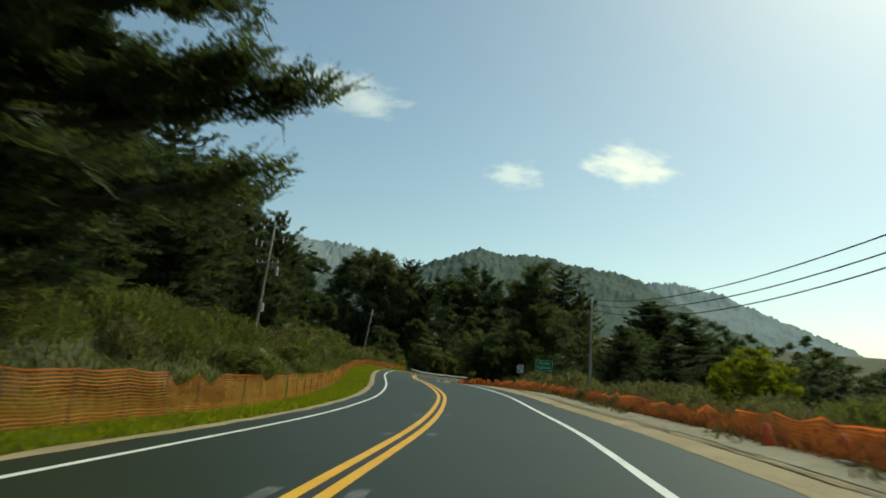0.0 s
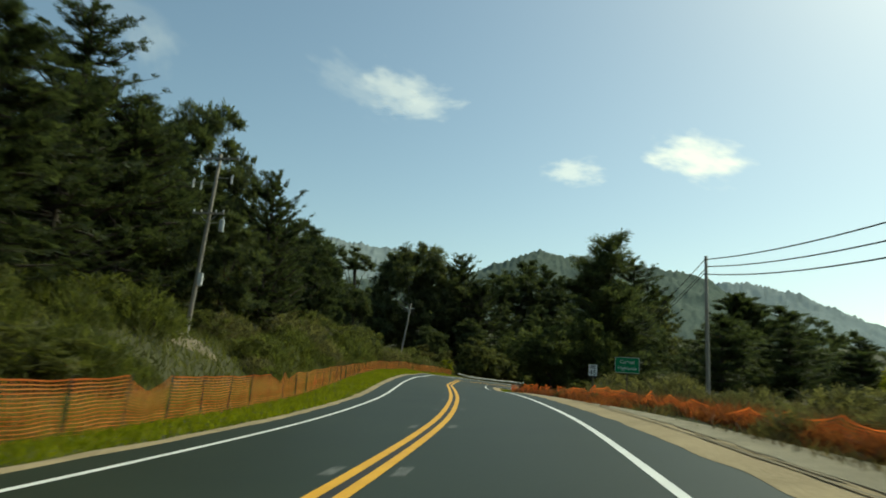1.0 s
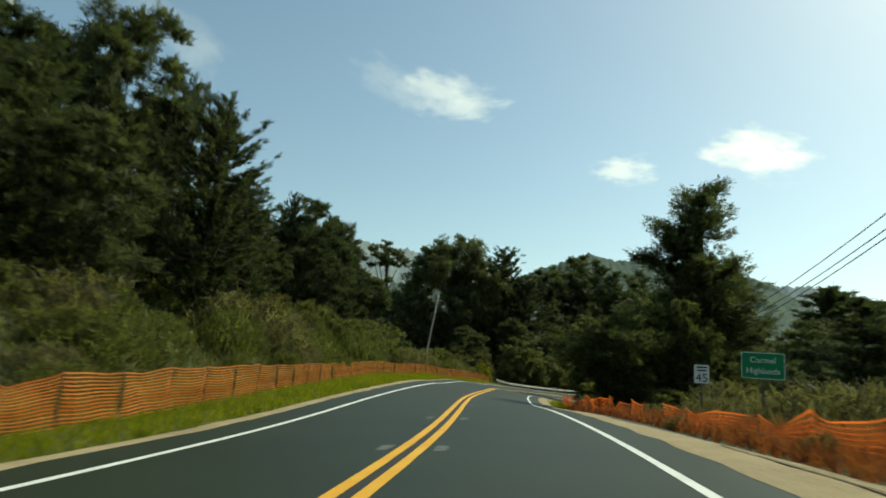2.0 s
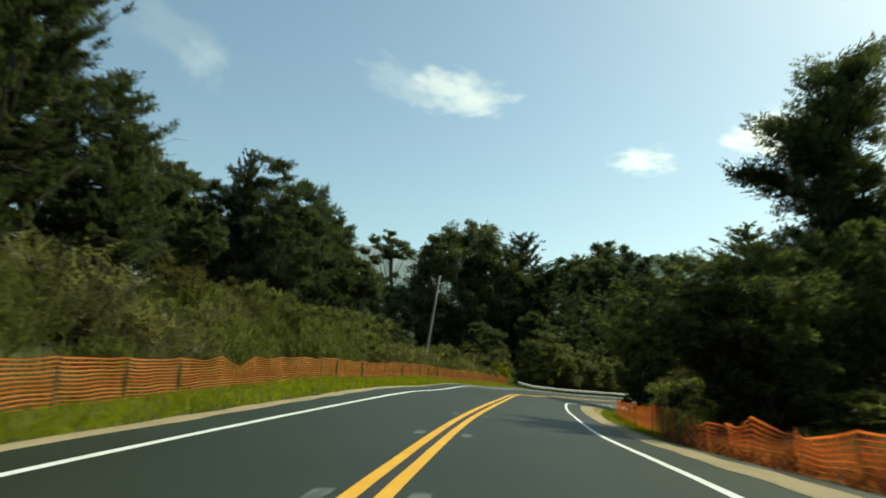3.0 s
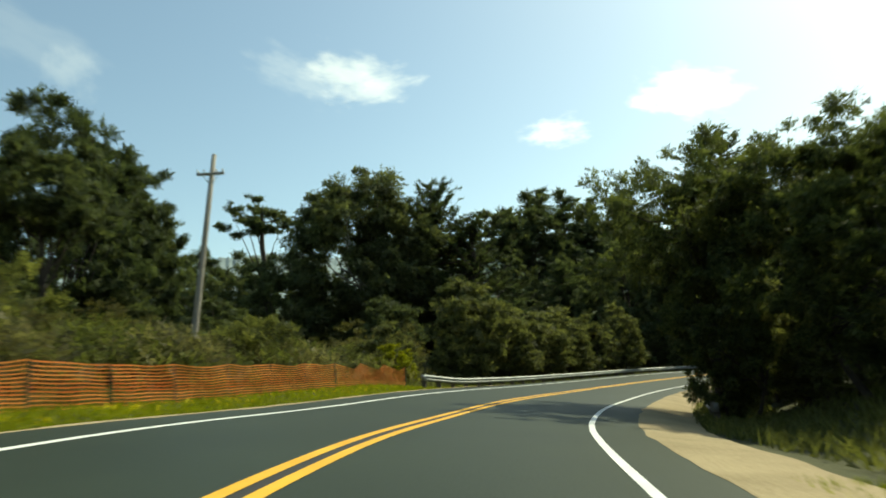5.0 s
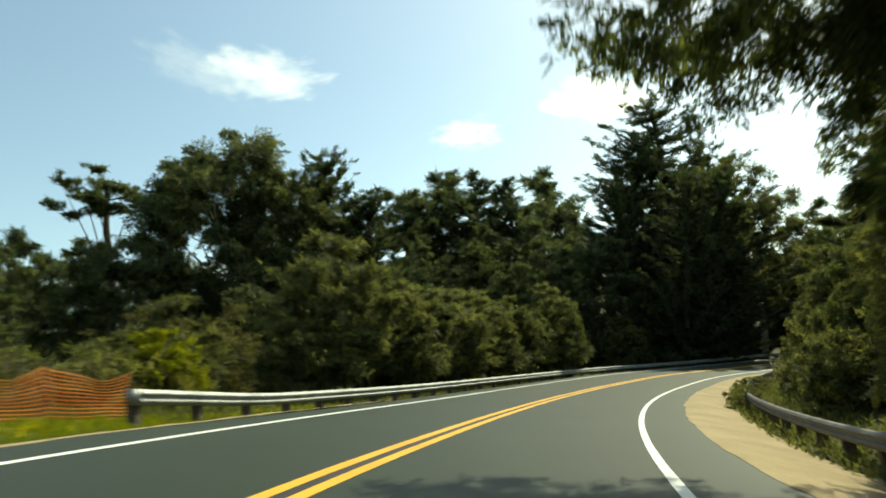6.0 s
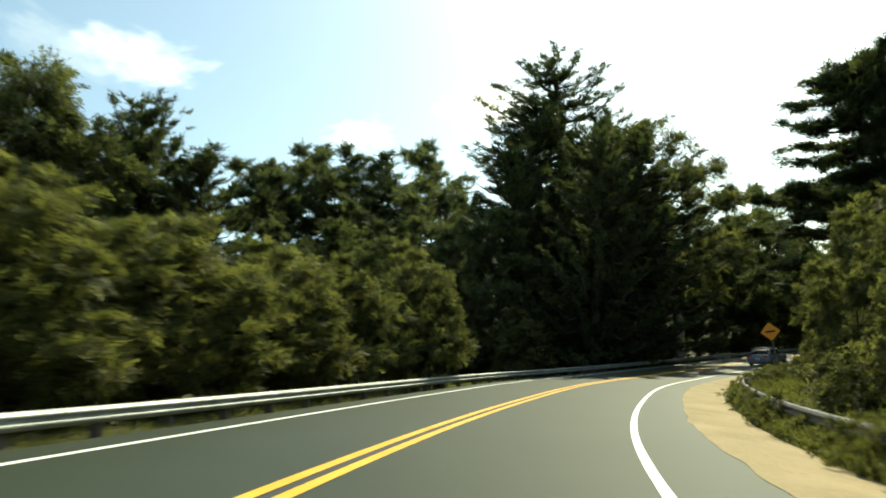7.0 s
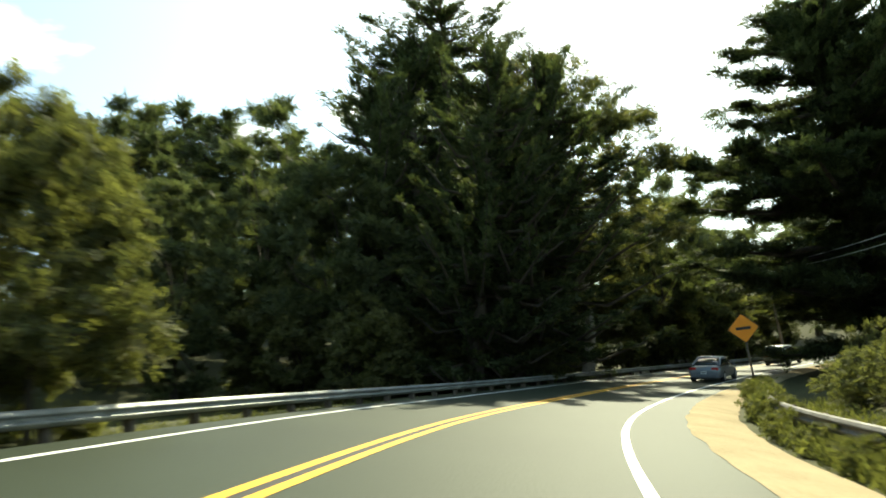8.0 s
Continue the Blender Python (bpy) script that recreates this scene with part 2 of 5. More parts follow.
def on_road(s, lat, dz=0.0):
    c = [np.interp(s, SS, CL[:, j]) for j in range(4)]
    dz = dz + shoulder_drop(c[1], lat)
    r = [np.interp(s, SS, RT[:, j]) for j in range(2)]
    return np.array([c[0] + r[0] * lat, c[1] + r[1] * lat, c[2] + c[3] * lat + dz])


def lateral(x, y):
    """Nearest sample of the road and the distance to its right."""
    x, y = np.atleast_1d(x).astype(float), np.atleast_1d(y).astype(float)
    best, idx = np.full(len(x), 1e18), np.zeros(len(x), int)
    for a in range(0, len(x), 4000):
        d = (x[a : a + 4000, None] - CL[None, :, 0]) ** 2 + (y[a : a + 4000, None] - CL[None, :, 1]) ** 2
        idx[a : a + 4000] = d.argmin(1)
        best[a : a + 4000] = d.min(1)
    side = (x - CL[idx, 0]) * RT[idx, 0] + (y - CL[idx, 1]) * RT[idx, 1]
    return idx, np.sign(side) * np.sqrt(best)


def ground_heights(x, y):
    """Height of the land: level with the road beside it, a bank on the left, hillside beyond."""
    x, y = np.atleast_1d(x).astype(float), np.atleast_1d(y).astype(float)
    idx, lat = lateral(x, y)
    zc = CL[idx, 2]
    edge = zc + CL[idx, 3] * np.clip(lat, -8.2, 8.2) - 0.06 + shoulder_drop(CL[idx, 1], lat)
    far = np.abs(lat)
    left = np.interp(far, [8.2, 11, 15, 25, 40, 80, 200, 3000], [0, 0.7, 1.9, 4.2, 7.0, 13.0, 26.0, 60.0])
    calm = 1 - 0.85 * ramp01(y, 118, 146)
    hill = np.clip(y - 188, 0, 170) * 0.17 * ramp01(-lat, 8, 40)
    right = np.interp(far, [8.2, 14, 40, 200, 3000], [0, -0.35, -0.8, 0, 30.0]) + np.clip(y - 205, 0, 200) * 0.08 * ramp01(lat, 10, 40)
    rest = zc + np.where(lat < 0, left * calm + hill, right)
    w = ramp01(far, 7.8, 15.0)
    bump = np.array([bumpy(a, b, 9.0) * 0.35 + bumpy(a, b, 2.6, 7.0) * 0.10 for a, b in zip(x, y)]) * ramp01(far, 7.0, 14.0)
    return edge * (1 - w) + rest * w + np.where(far < 8.2, 0, bump)


def ground_z(x, y):
    return float(ground_heights([x], [y])[0])


# ---- ground, road and its margins ----
def spaced(lo, a, b, hi, step):
    out = list(np.arange(a, b + 1e-6, step))
    d, v = step, b
    while v < hi:
        d *= 1.22
        v += d
        out.append(v)
    d, v = step, a
    while v > lo:
        d *= 1.22
        v -= d
        out.insert(0, v)
    return np.array(out)


gx, gy = spaced(-3200, -46, 74, 3200, 1.1), spaced(-700, -14, 214, 3600, 1.2)
GX, GY = np.meshgrid(gx, gy)
GZ = ground_heights(GX.ravel(), GY.ravel())
NX = len(gx)
ground = mesh_object("ground", np.stack([GX.ravel(), GY.ravel(), GZ], 1),
                     [(j * NX + i, j * NX + i + 1, (j + 1) * NX + i + 1, (j + 1) * NX + i) for j in range(len(gy) - 1) for i in range(NX - 1)], GRASS, smooth=True)
tagged(ground, "rough green grass and scrub ground rising to a bank", "ground", kind="structure")


def strip(name, a, b, s0, s1, dz, mat, label, cols=1, rough=0.0, seed=0, step=1.0, parent=None, category="", bump=0.0):
    """A band laid along the road between two distances from its centre line. a and b may vary along it."""
    ss = np.arange(s0, s1 + 1e-6, step)
    verts = []
    for s in ss:
        la = (a(s) if callable(a) else a) + rough * bumpy(s, 0, 1.7, seed) + rough * 0.6 * bumpy(s, 3, 0.5, seed)
        lb = (b(s) if callable(b) else b) + rough * bumpy(s, 9, 1.7, seed) + rough * 0.6 * bumpy(s, 7, 0.5, seed)
        for c in range(cols + 1):
            la_c = la + (lb - la) * c / cols
            inner = 0 < c < cols
            verts.append(on_road(s, la_c, dz + (bump * (0.5 + bumpy(s, la_c * 3, 1.1, seed)) if inner else 0.0)))
    w = cols + 1
    faces = [(i * w + c, i * w + c + 1, (i + 1) * w + c + 1, (i + 1) * w + c) for i in range(len(ss) - 1) for c in range(cols)]
    ob = mesh_object(name, verts, faces, mat, parent, smooth=True)
    return tagged(ob, label, category or name, kind="structure") if parent is None else ob


S0, S1 = 2.0, float(SS[-1]) - 1.0
road = strip("road", -5.0, 5.5, S0, S1, 0.0, ASPHALT, "dark grey two-lane asphalt road curving between wooded banks", cols=22, category="road")
for lat in (-0.16, 0.16):
    strip("yellow_line", lat - 0.085, lat + 0.085, S0, S1, 0.006, YELLOW, "", parent=road, step=0.5, rough=0.006)
strip("seal_line", -0.07, 0.07, S0, S1, 0.004, BLACK, "", parent=road)
strip("edge_line", -3.74, -3.58, S0, S1, 0.006, WHITE, "", parent=road, step=0.5, rough=0.008)
strip("edge_line", 3.58, 3.72, S0, S1, 0.006, WHITE, "", parent=road, step=0.5, rough=0.008)
sand_left = strip("sand_shoulder", lambda s: float(np.interp(s, [s_at(85), s_at(104)], [-5.16, -4.98])), lambda s: float(np.interp(s, [s_at(85), s_at(104)], [-4.72, -4.8])), S0, s_at(141), 0.005, SAND, "narrow strip of pale sand along the asphalt edge", cols=3, rough=0.13, seed=3, category="shoulder", bump=0.03, step=0.5)
wide = lambda s: float(np.interp(s, [s_at(0), s_at(20), s_at(30), s_at(48), s_at(58), s_at(75), s_at(92), s_at(104), s_at(120), s_at(130), s_at(165), s_at(190)], [7.1, 7.0, 6.7, 5.75, 5.2, 5.2, 5.3, 6.0, 6.6, 7.0, 6.3, 6.0]))
sand_right = strip("sand_shoulder", lambda s: float(np.interp(s, [s_at(8), s_at(20), s_at(35), s_at(46), s_at(108), s_at(122)], [5.12, 4.98, 4.64, 4.50, 4.60, 4.88])), wide, S0, S1 - 40, 0.005, SAND, "wide pale sandy shoulder with tyre ruts beside the road", cols=8, rough=0.12, seed=5, category="shoulder", bump=0.02, step=0.5)
# two narrow strips of darker sand mark the tyre ruts
for a, b, y1, sd in ((5.36, 5.43, 52, 8), (5.52, 5.56, 34, 9)):
    strip("tyre_rut", lambda s, a=a: a + 0.4 * (1 - ramp01(s, s_at(8), s_at(36))), lambda s, b=b: b + 0.4 * (1 - ramp01(s, s_at(8), s_at(36))), s_at(-2), s_at(y1), 0.034, DARK_SAND, "", parent=sand_right, rough=0.05, seed=sd, step=0.4)
strip("gravel_margin", lambda s: 5.62 + 0.4 * (1 - ramp01(s, s_at(8), s_at(36))), lambda s: max(wide(s), 5.66), s_at(-4), s_at(47), 0.030, GRAVEL, "pale grey gravel beside the sand", parent=sand_right, cols=3, rough=0.08, seed=6, step=0.5)


# ---- hills and clouds ----
def ridge(name, rows, dist, depth, mat, label, seed, tree, k=30):
    """A wooded ridge: rows of azimuth (degrees right of +y) and elevation, at a distance."""
    az = np.arange(rows[0][0], rows[-1][0], 0.14)
    el = np.interp(az, [r[0] for r in rows], [r[1] for r in rows])
    verts, faces = [], []
    for i, (a, e) in enumerate(zip(az, el)):
        h = dist * math.tan(radians(e))
        for j in range(k + 1):
            f = j / k
            d = dist - depth * (1 - f)
            x, y = math.sin(radians(a)) * d, math.cos(radians(a)) * d
            woods = tree * (0.9 * bumpy(x, y, 60.0, seed) + 1.3 * abs(bumpy(x, y, 15.0, seed + 3)) + 0.7 * bumpy(x, y, 6.0, seed + 6))
            fold = 0.10 * h * bumpy(x, y, 240.0, seed + 9) * math.sin(math.pi * f)
            verts.append((x, y, h * f**0.9 + (woods * (0.4 + 0.6 * f) + fold if j else -40)))
    for i in range(len(az) - 1):
        for j in range(k):
            b = i * (k + 1) + j
            faces.append((b, b + k + 1, b + k + 2, b + 1))
    return tagged(mesh_object(name, verts, faces, mat, smooth=True), label, "hill", kind="structure")


# the farther ridge carries more haze in its colour
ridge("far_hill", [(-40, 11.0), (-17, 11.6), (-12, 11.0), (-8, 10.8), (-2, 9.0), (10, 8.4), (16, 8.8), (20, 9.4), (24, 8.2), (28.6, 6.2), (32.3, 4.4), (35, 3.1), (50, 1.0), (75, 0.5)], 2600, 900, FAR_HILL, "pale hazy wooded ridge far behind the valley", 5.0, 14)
ridge("hill", [(-32, 7.5), (-22, 7.2), (-10, 8.2), (-5, 8.8), (-2.3, 9.5), (0.7, 10.7), (3.0, 11.6), (5.7, 11.2), (8.8, 11.2), (10.8, 10.6), (14.7, 10.2), (17, 9.4), (19.4, 8.0), (24, 5.6), (30, 3.4), (40, 1.5), (48, 1.0)], 1500, 700, HILL, "hazy grey-green wooded hill with a ragged tree line", 2.0, 10, 50)


def cloud_material(name, seed, amount):
    m = bpy.data.materials.new(name)
    m.use_nodes = True
    n, l = m.node_tree.nodes, m.node_tree.links
    n.remove(n["Principled BSDF"])
    tc = n.new("ShaderNodeTexCoord")
    mp = n.new("ShaderNodeMapping")
    mp.inputs["Location"].default_value = (seed, seed * 0.7, 0)
    l.new(tc.outputs["Object"], mp.inputs[0])
    no = n.new("ShaderNodeTexNoise")
    no.inputs["Scale"].default_value, no.inputs["Detail"].default_value, no.inputs["Roughness"].default_value = 2.0, 5.0, 0.50
    l.new(mp.outputs[0], no.inputs["Vector"])
    le = n.new("ShaderNodeVectorMath")
    le.operation = "LENGTH"
    l.new(tc.outputs["Object"], le.inputs[0])
    s1 = n.new("ShaderNodeMath")
    s1.operation = "SUBTRACT"
    s1.inputs[0].default_value = 1.0
    l.new(le.outputs["Value"], s1.inputs[1])
    s2 = n.new("ShaderNodeMath")
    s2.operation = "MULTIPLY_ADD"
    s2.inputs[1].default_value, s2.inputs[2].default_value = 1.9, -1.08
    l.new(no.outputs["Fac"], s2.inputs[0])
    s3 = n.new("ShaderNodeMath")
    s3.operation = "MULTIPLY_ADD"
    s3.inputs[1].default_value = 1.15
    l.new(s1.outputs[0], s3.inputs[0])
    l.new(s2.outputs[0], s3.inputs[2])
    rp = n.new("ShaderNodeValToRGB")
    rp.color_ramp.interpolation = "EASE"
    rp.color_ramp.elements[0].position, rp.color_ramp.elements[1].position = 0.0, 0.95
    rp.color_ramp.elements[0].color, rp.color_ramp.elements[1].color = (0, 0, 0, 1), (amount, amount, amount, 1)
    l.new(s3.outputs[0], rp.inputs[0])
    tr, em, mx = n.new("ShaderNodeBsdfTransparent"), n.new("ShaderNodeEmission"), n.new("ShaderNodeMixShader")
    # sunlit white comes from emission: the pane glows by itself
    em.inputs[0].default_value, em.inputs[1].default_value = (1, 0.99, 0.97, 1), 1.05
    l.new(rp.outputs[0], mx.inputs[0])
    l.new(tr.outputs[0], mx.inputs[1])
    l.new(em.outputs[0], mx.inputs[2])
    l.new(mx.outputs[0], n["Material Output"].inputs[0])
    return m


def cloud(x, y, z, w, h, seed, amount, tilt=0):
    """A low cloud at x, y, z, as a flat glowing pane; w and h: half its width and height."""
    n = 12
    verts = [((2 * i / n - 1), (2 * j / n - 1), 0) for j in range(n + 1) for i in range(n + 1)]
    faces = [(j * (n + 1) + i, j * (n + 1) + i + 1, (j + 1) * (n + 1) + i + 1, (j + 1) * (n + 1) + i) for j in range(n) for i in range(n)]
    ob = mesh_object("cloud", verts, faces, cloud_material("cloud_glow", seed, amount))
    ob.matrix_world = look((x, y, z), (0, 60, 0), tilt) @ Matrix.Diagonal((w, h, 1, 1))
    ob.visible_shadow = False
    return tagged(ob, "small white fair-weather cloud high in the blue sky", "cloud", kind="structure")


cloud(-151, 784, 362, 72, 38, 3.1, 0.42, 14)
cloud(-112, 784, 342, 62, 26, 7.7, 0.40, -10)
cloud(-205, 784, 368, 80, 34, 1.3, 0.14, 25)
cloud(79, 744, 247, 44, 22, 8.4, 0.55, 0)
cloud(200, 693, 252, 66, 31, 5.2, 1.0, 16)
cloud(-560, 800, 470, 130, 52, 12.6, 0.07, 20)
cloud(-470, 760, 400, 44, 40, 4.6, 0.10, 60)


# ---- trees ----
def clumps(rng, spots, radius, per, squash, out, rise=0.15):
    """Leaves in small flattened clumps at the spots: centres, axes and sizes. out: the way outwards at each spot."""
    n = len(spots)
    d = rng.normal(size=(n, per, 3))
    d /= np.linalg.norm(d, axis=2, keepdims=True)
    q = d * rng.uniform(0.25, 1.0, (n, per, 1)) ** 0.6 * (radius * rng.uniform(0.6, 1.4, n))[:, None, None]
    q[:, :, 2] *= squash
    c = spots[:, None] + q
    ax = out[:, None] + d * 0.7 + rng.normal(size=(n, per, 3)) * 0.35
    ax[:, :, 2] += rise
    grow = np.ones((n, per))
    grow[:, : max(1, per // 9)] = 1.8
    c[:, : max(1, per // 9)] = spots[:, None] + q[:, : max(1, per // 9)] * 0.45
    return c.reshape(-1, 3), ax.reshape(-1, 3), grow.reshape(-1)


def wood_part(root, trunks, limbs, bark):
    for t in trunks:
        tubes_object("trunk" if len(trunks) == 1 else "stem", [t], bark, root)
    limbs = [q for q in limbs if q]
    if limbs:
        tagged(tubes_object("branchwork", limbs, bark, root), kind="stuff")


def conifer(name, height, profile, whorls, per, lift, clump_r, per_clump, clump_gap, leaf, mat, seed, bark=BARK, crown_from=0.08, ragged=0.35, squash=0.38, inner=0.15, fan=0.30, curl=0.0):
    """A tree with limbs in whorls that carry flattened plates of foliage. profile: rows of (share of height, limb length)."""
    rng = np.random.default_rng(seed)
    root = new(name)
    zs = np.linspace(0, height * 0.99, 14)
    wob = np.cumsum(rng.normal(size=(14, 2)) * 0.10, axis=0)
    wob -= wob[0]
    trunk = np.stack([wob[:, 0], wob[:, 1], zs], 1)
    rad = height * 0.022 * (1 - zs / height) ** 0.8 + 0.03
    rad[0] *= 1.5
    limbs, spots, outs = [], [], []
    for i in range(whorls):
        for k in range(per):
            f = crown_from + (1 - crown_from) * (i + rng.uniform(-0.5, 0.5)) / whorls
            f = min(max(f, crown_from), 0.985)
            reach = np.interp(f, [q[0] for q in profile], [q[1] for q in profile])
            w = rng.uniform(0, 2 * math.pi)
            ln = reach * rng.uniform(1 - ragged, 1 + ragged * 0.7)
            base = np.array([np.interp(f * height, zs, trunk[:, j]) for j in range(3)])
            way = np.array([math.cos(w), math.sin(w), lift(f) + rng.normal() * 0.10])
            side = np.array([-math.sin(w), math.cos(w), 0.0])
            tip = base + ln * way
            mid = (base + tip) / 2 + np.array([0, 0, -(0.07 + curl) * ln])
            if ln > 1.0:
                limbs.append(tube([base, mid, tip], [0.022 * ln + 0.02, 0.014 * ln + 0.01, 0.010], 4))
            m = max(2, int(ln / clump_gap * 1.5))
            t = np.sort(rng.uniform(inner, 1.0, m))
            t[-1] = 1.0
            for u in t:
                off = rng.uniform(-1, 1) * fan * ln * (1.15 - u)
                p = base * (1 - u) ** 2 + 2 * u * (1 - u) * mid + u * u * tip + side * off + np.array([0, 0, rng.normal() * 0.12])
                spots.append(p)
                outs.append(way * 1.1 + side * np.sign(off) * 0.5)
    wood_part(root, [tube(trunk, rad, 9)], limbs, bark)
    c, a, g = clumps(rng, np.array(spots), clump_r, per_clump, squash, np.array(outs))
    cr = new("crown", leaves_mesh("crown", c, a, leaf[0], leaf[1], rng, mat, 0.9, g))
    cr.parent = root
    return root


def broad(name, height, radius, trunk_h, lobes, subs, per_sub, lobe_r, leaf, mat, seed, bark=BARK, stems=1, flat=0.75, low=0.3, fill=0.6, squash=0.6, droop=-0.15, diamond=False, twigs=False):
    """A tree or bush: stems, limbs to lobes spread over a rounded crown, each lobe of small leaf clumps."""
    rng = np.random.default_rng(seed)
    root = new(name)
    limbs, spots, outs, trunks, heads = [], [], [], [], []
    for s in range(stems):
        w = rng.uniform(0, 6.28)
        off = 0.0 if stems == 1 else radius * 0.22
        p0 = np.array([math.cos(w) * off, math.sin(w) * off, 0.0])
        p1 = p0 + np.array([math.cos(w) * off * 1.2 + rng.normal() * 0.2, math.sin(w) * off * 1.2 + rng.normal() * 0.2, trunk_h])
        r = height * 0.0155 / math.sqrt(stems) + 0.02
        trunks.append(tube([p0, (p0 + p1) / 2 + rng.normal(size=3) * 0.03 * trunk_h, p1, p1 + (p1 - p0) * 0.35], [r * 1.5, r, r * 0.8, r * 0.45], 8))
        heads.append(p1)
    cz, hz = height * (1 + low) / 2, height * (1 - low) / 2
    for i in range(lobes):
        zz = 1 - 2 * i / max(1, lobes - 1)
        w = i * 2.39996 + rng.normal() * 0.3
        rr = math.sqrt(max(0, 1 - zz * zz))
        q = rng.uniform(fill, 1.08)
        c = np.array([math.cos(w) * rr * radius * q, math.sin(w) * rr * radius * q, cz + zz * hz * q * (1.0 if zz > 0 else flat)])
        h = heads[i % stems]
        fork = h * np.array([1, 1, rng.uniform(0.7, 1.3)])
        bend = fork * 0.45 + c * 0.55 + np.array([rng.normal() * 0.06 * radius, rng.normal() * 0.06 * radius, 0.1 * height * rng.uniform(-0.3, 0.6)])
        mid = (fork + bend) / 2 + rng.normal(size=3) * 0.05 * radius
        if i % 3 == 1:
            limbs.append(tube([fork, mid, bend, c], [0.006 * height, 0.0045 * height, 0.003 * height, 0.008], 4))
            if twigs:
                spots.append(np.stack([mid * (1 - u) + bend * u + rng.normal(size=3) * 0.3 * lobe_r for u in (0.5, 0.8, 1.0)]))
                outs.append(rng.normal(size=(3, 3)) * 0.6)
        lr = lobe_r * rng.uniform(0.6, 1.35)
        d = rng.normal(size=(subs, 3))
        d /= np.linalg.norm(d, axis=1, keepdims=True)
        d[:, 2] *= squash
        spots.append(c + d * lr * rng.uniform(0.45, 1.0, (subs, 1)))
        outs.append(d)
    wood_part(root, trunks, limbs, bark)
    c, a, g = clumps(rng, np.concatenate(spots), lobe_r * 0.48, per_sub, squash * 1.1, np.concatenate(outs), droop)
    cr = new("crown", leaves_mesh("crown", c, a, leaf[0], leaf[1], rng, mat, 0.3, g, diamond))
    cr.parent = root
    return root


def broom(name, height, radius, count, mat, seed):
    """A feathery bush of many thin upright shoots."""
    rng = np.random.default_rng(seed)
    root = new(name)
    w = rng.uniform(0, 2 * math.pi, count)
    q = np.sqrt(rng.uniform(0, 1, count))
    lump = 1 + 0.16 * np.sin(w * 3 + seed) + 0.10 * np.sin(w * 5 + 2 * seed)
    top = height * np.sqrt(np.maximum(0.05, 1 - 0.85 * q * q))
    z = top * rng.uniform(0.08, 1.0, count) ** 0.65
    c = np.stack([np.cos(w) * q * radius * lump, np.sin(w) * q * radius * lump, z], 1) + rng.normal(size=(count, 3)) * 0.06
    ax = np.stack([np.cos(w) * q * 0.55, np.sin(w) * q * 0.55, np.ones(count)], 1) + rng.normal(size=(count, 3)) * 0.45
    limbs = []
    for k in range(4):
        e = np.array([math.cos(k * 1.6), math.sin(k * 1.6), 0]) * radius * 0.6
        limbs.append(tube([e * 0.15, e * 0.6 + np.array([0, 0, height * 0.4]), e + np.array([0, 0, height * 0.75])], [0.025, 0.016, 0.006], 3))
    tagged(tubes_object("branchwork", limbs, BARK, root), kind="stuff")
    cr = new("crown", leaves_mesh("crown", c, ax, 0.42, 0.15, rng, mat, 0.0))
    cr.parent = root
    return root


def snag(name, height, seed):
    """A dead tree: bare trunk and crooked limbs."""
    rng = np.random.default_rng(seed)
    root = new(name)
    trunk = [(rng.normal() * 0.12 * k, rng.normal() * 0.12 * k, height * k / 8) for k in range(9)]
    limbs = []
    for k in range(22):
        f = rng.uniform(0.3, 0.97)
        b = np.array([np.interp(f * 8, range(9), [q[j] for q in trunk]) for j in range(3)])
        w, ln = rng.uniform(0, 6.28), rng.uniform(0.8, 3.4) * (1.15 - f * 0.6)
        e = b + ln * np.array([math.cos(w), math.sin(w), 0.45])
        limbs.append(tube([b, (b + e) / 2 + rng.normal(size=3) * 0.2, e, e + rng.normal(size=3) * 0.4 + np.array([0, 0, 0.3])], [0.05, 0.035, 0.02, 0.008], 4))
        for m in range(3):
            q = b + (e - b) * rng.uniform(0.4, 1)
            limbs.append(tube([q, q + rng.normal(size=3) * 0.5], [0.02, 0.006], 3))
    wood_part(root, [tube(trunk, [0.24 * (1 - k / 9) + 0.03 for k in range(9)], 7)], limbs, PALE_BARK)
    return root


def planted(proto, x, y, scale, turn, label="", width=None, sink=0.15, category="", group="", lean=(0, 0)):
    """A copy of a tree on the ground at x, y; lean: how far it leans aside for each metre of height."""
    w = width or scale
    ob = copy_thing(proto, Matrix.Translation((x, y, ground_z(x, y) - sink)) @ Matrix(((1, 0, lean[0], 0), (0, 1, lean[1], 0), (0, 0, 1, 0), (0, 0, 0, 1))) @ pose(0, 0, 0, 0, 0, turn) @ Matrix.Diagonal((w, w, scale, 1)))
    return tagged(ob, label, category, group)


rng = np.random.default_rng(11)
# prototypes, built once about 20 m high (bushes 3 m) and copied to their places
CYP_N = tagged(conifer("cypress_tree", 20, [(0.08, 6.5), (0.3, 8.0), (0.6, 7.0), (0.85, 3.6), (1, 0.6)], 22, 6, lambda f: 0.02 + 0.24 * f, 0.80, 28, 0.62, (0.86, 0.42), CYPRESS, 21, squash=0.20), "huge dark green cypress with long layered boughs", "tree")
CYP_A = tagged(conifer("cypress_tree", 20, [(0.08, 5.5), (0.3, 6.4), (0.6, 5.0), (0.85, 2.8), (1, 0.5)], 22, 6, lambda f: 0.04 + 0.35 * f, 0.75, 11, 0.95, (0.88, 0.52), CYPRESS, 1, squash=0.3), "dark green cypress with layered spreading boughs", "tree")
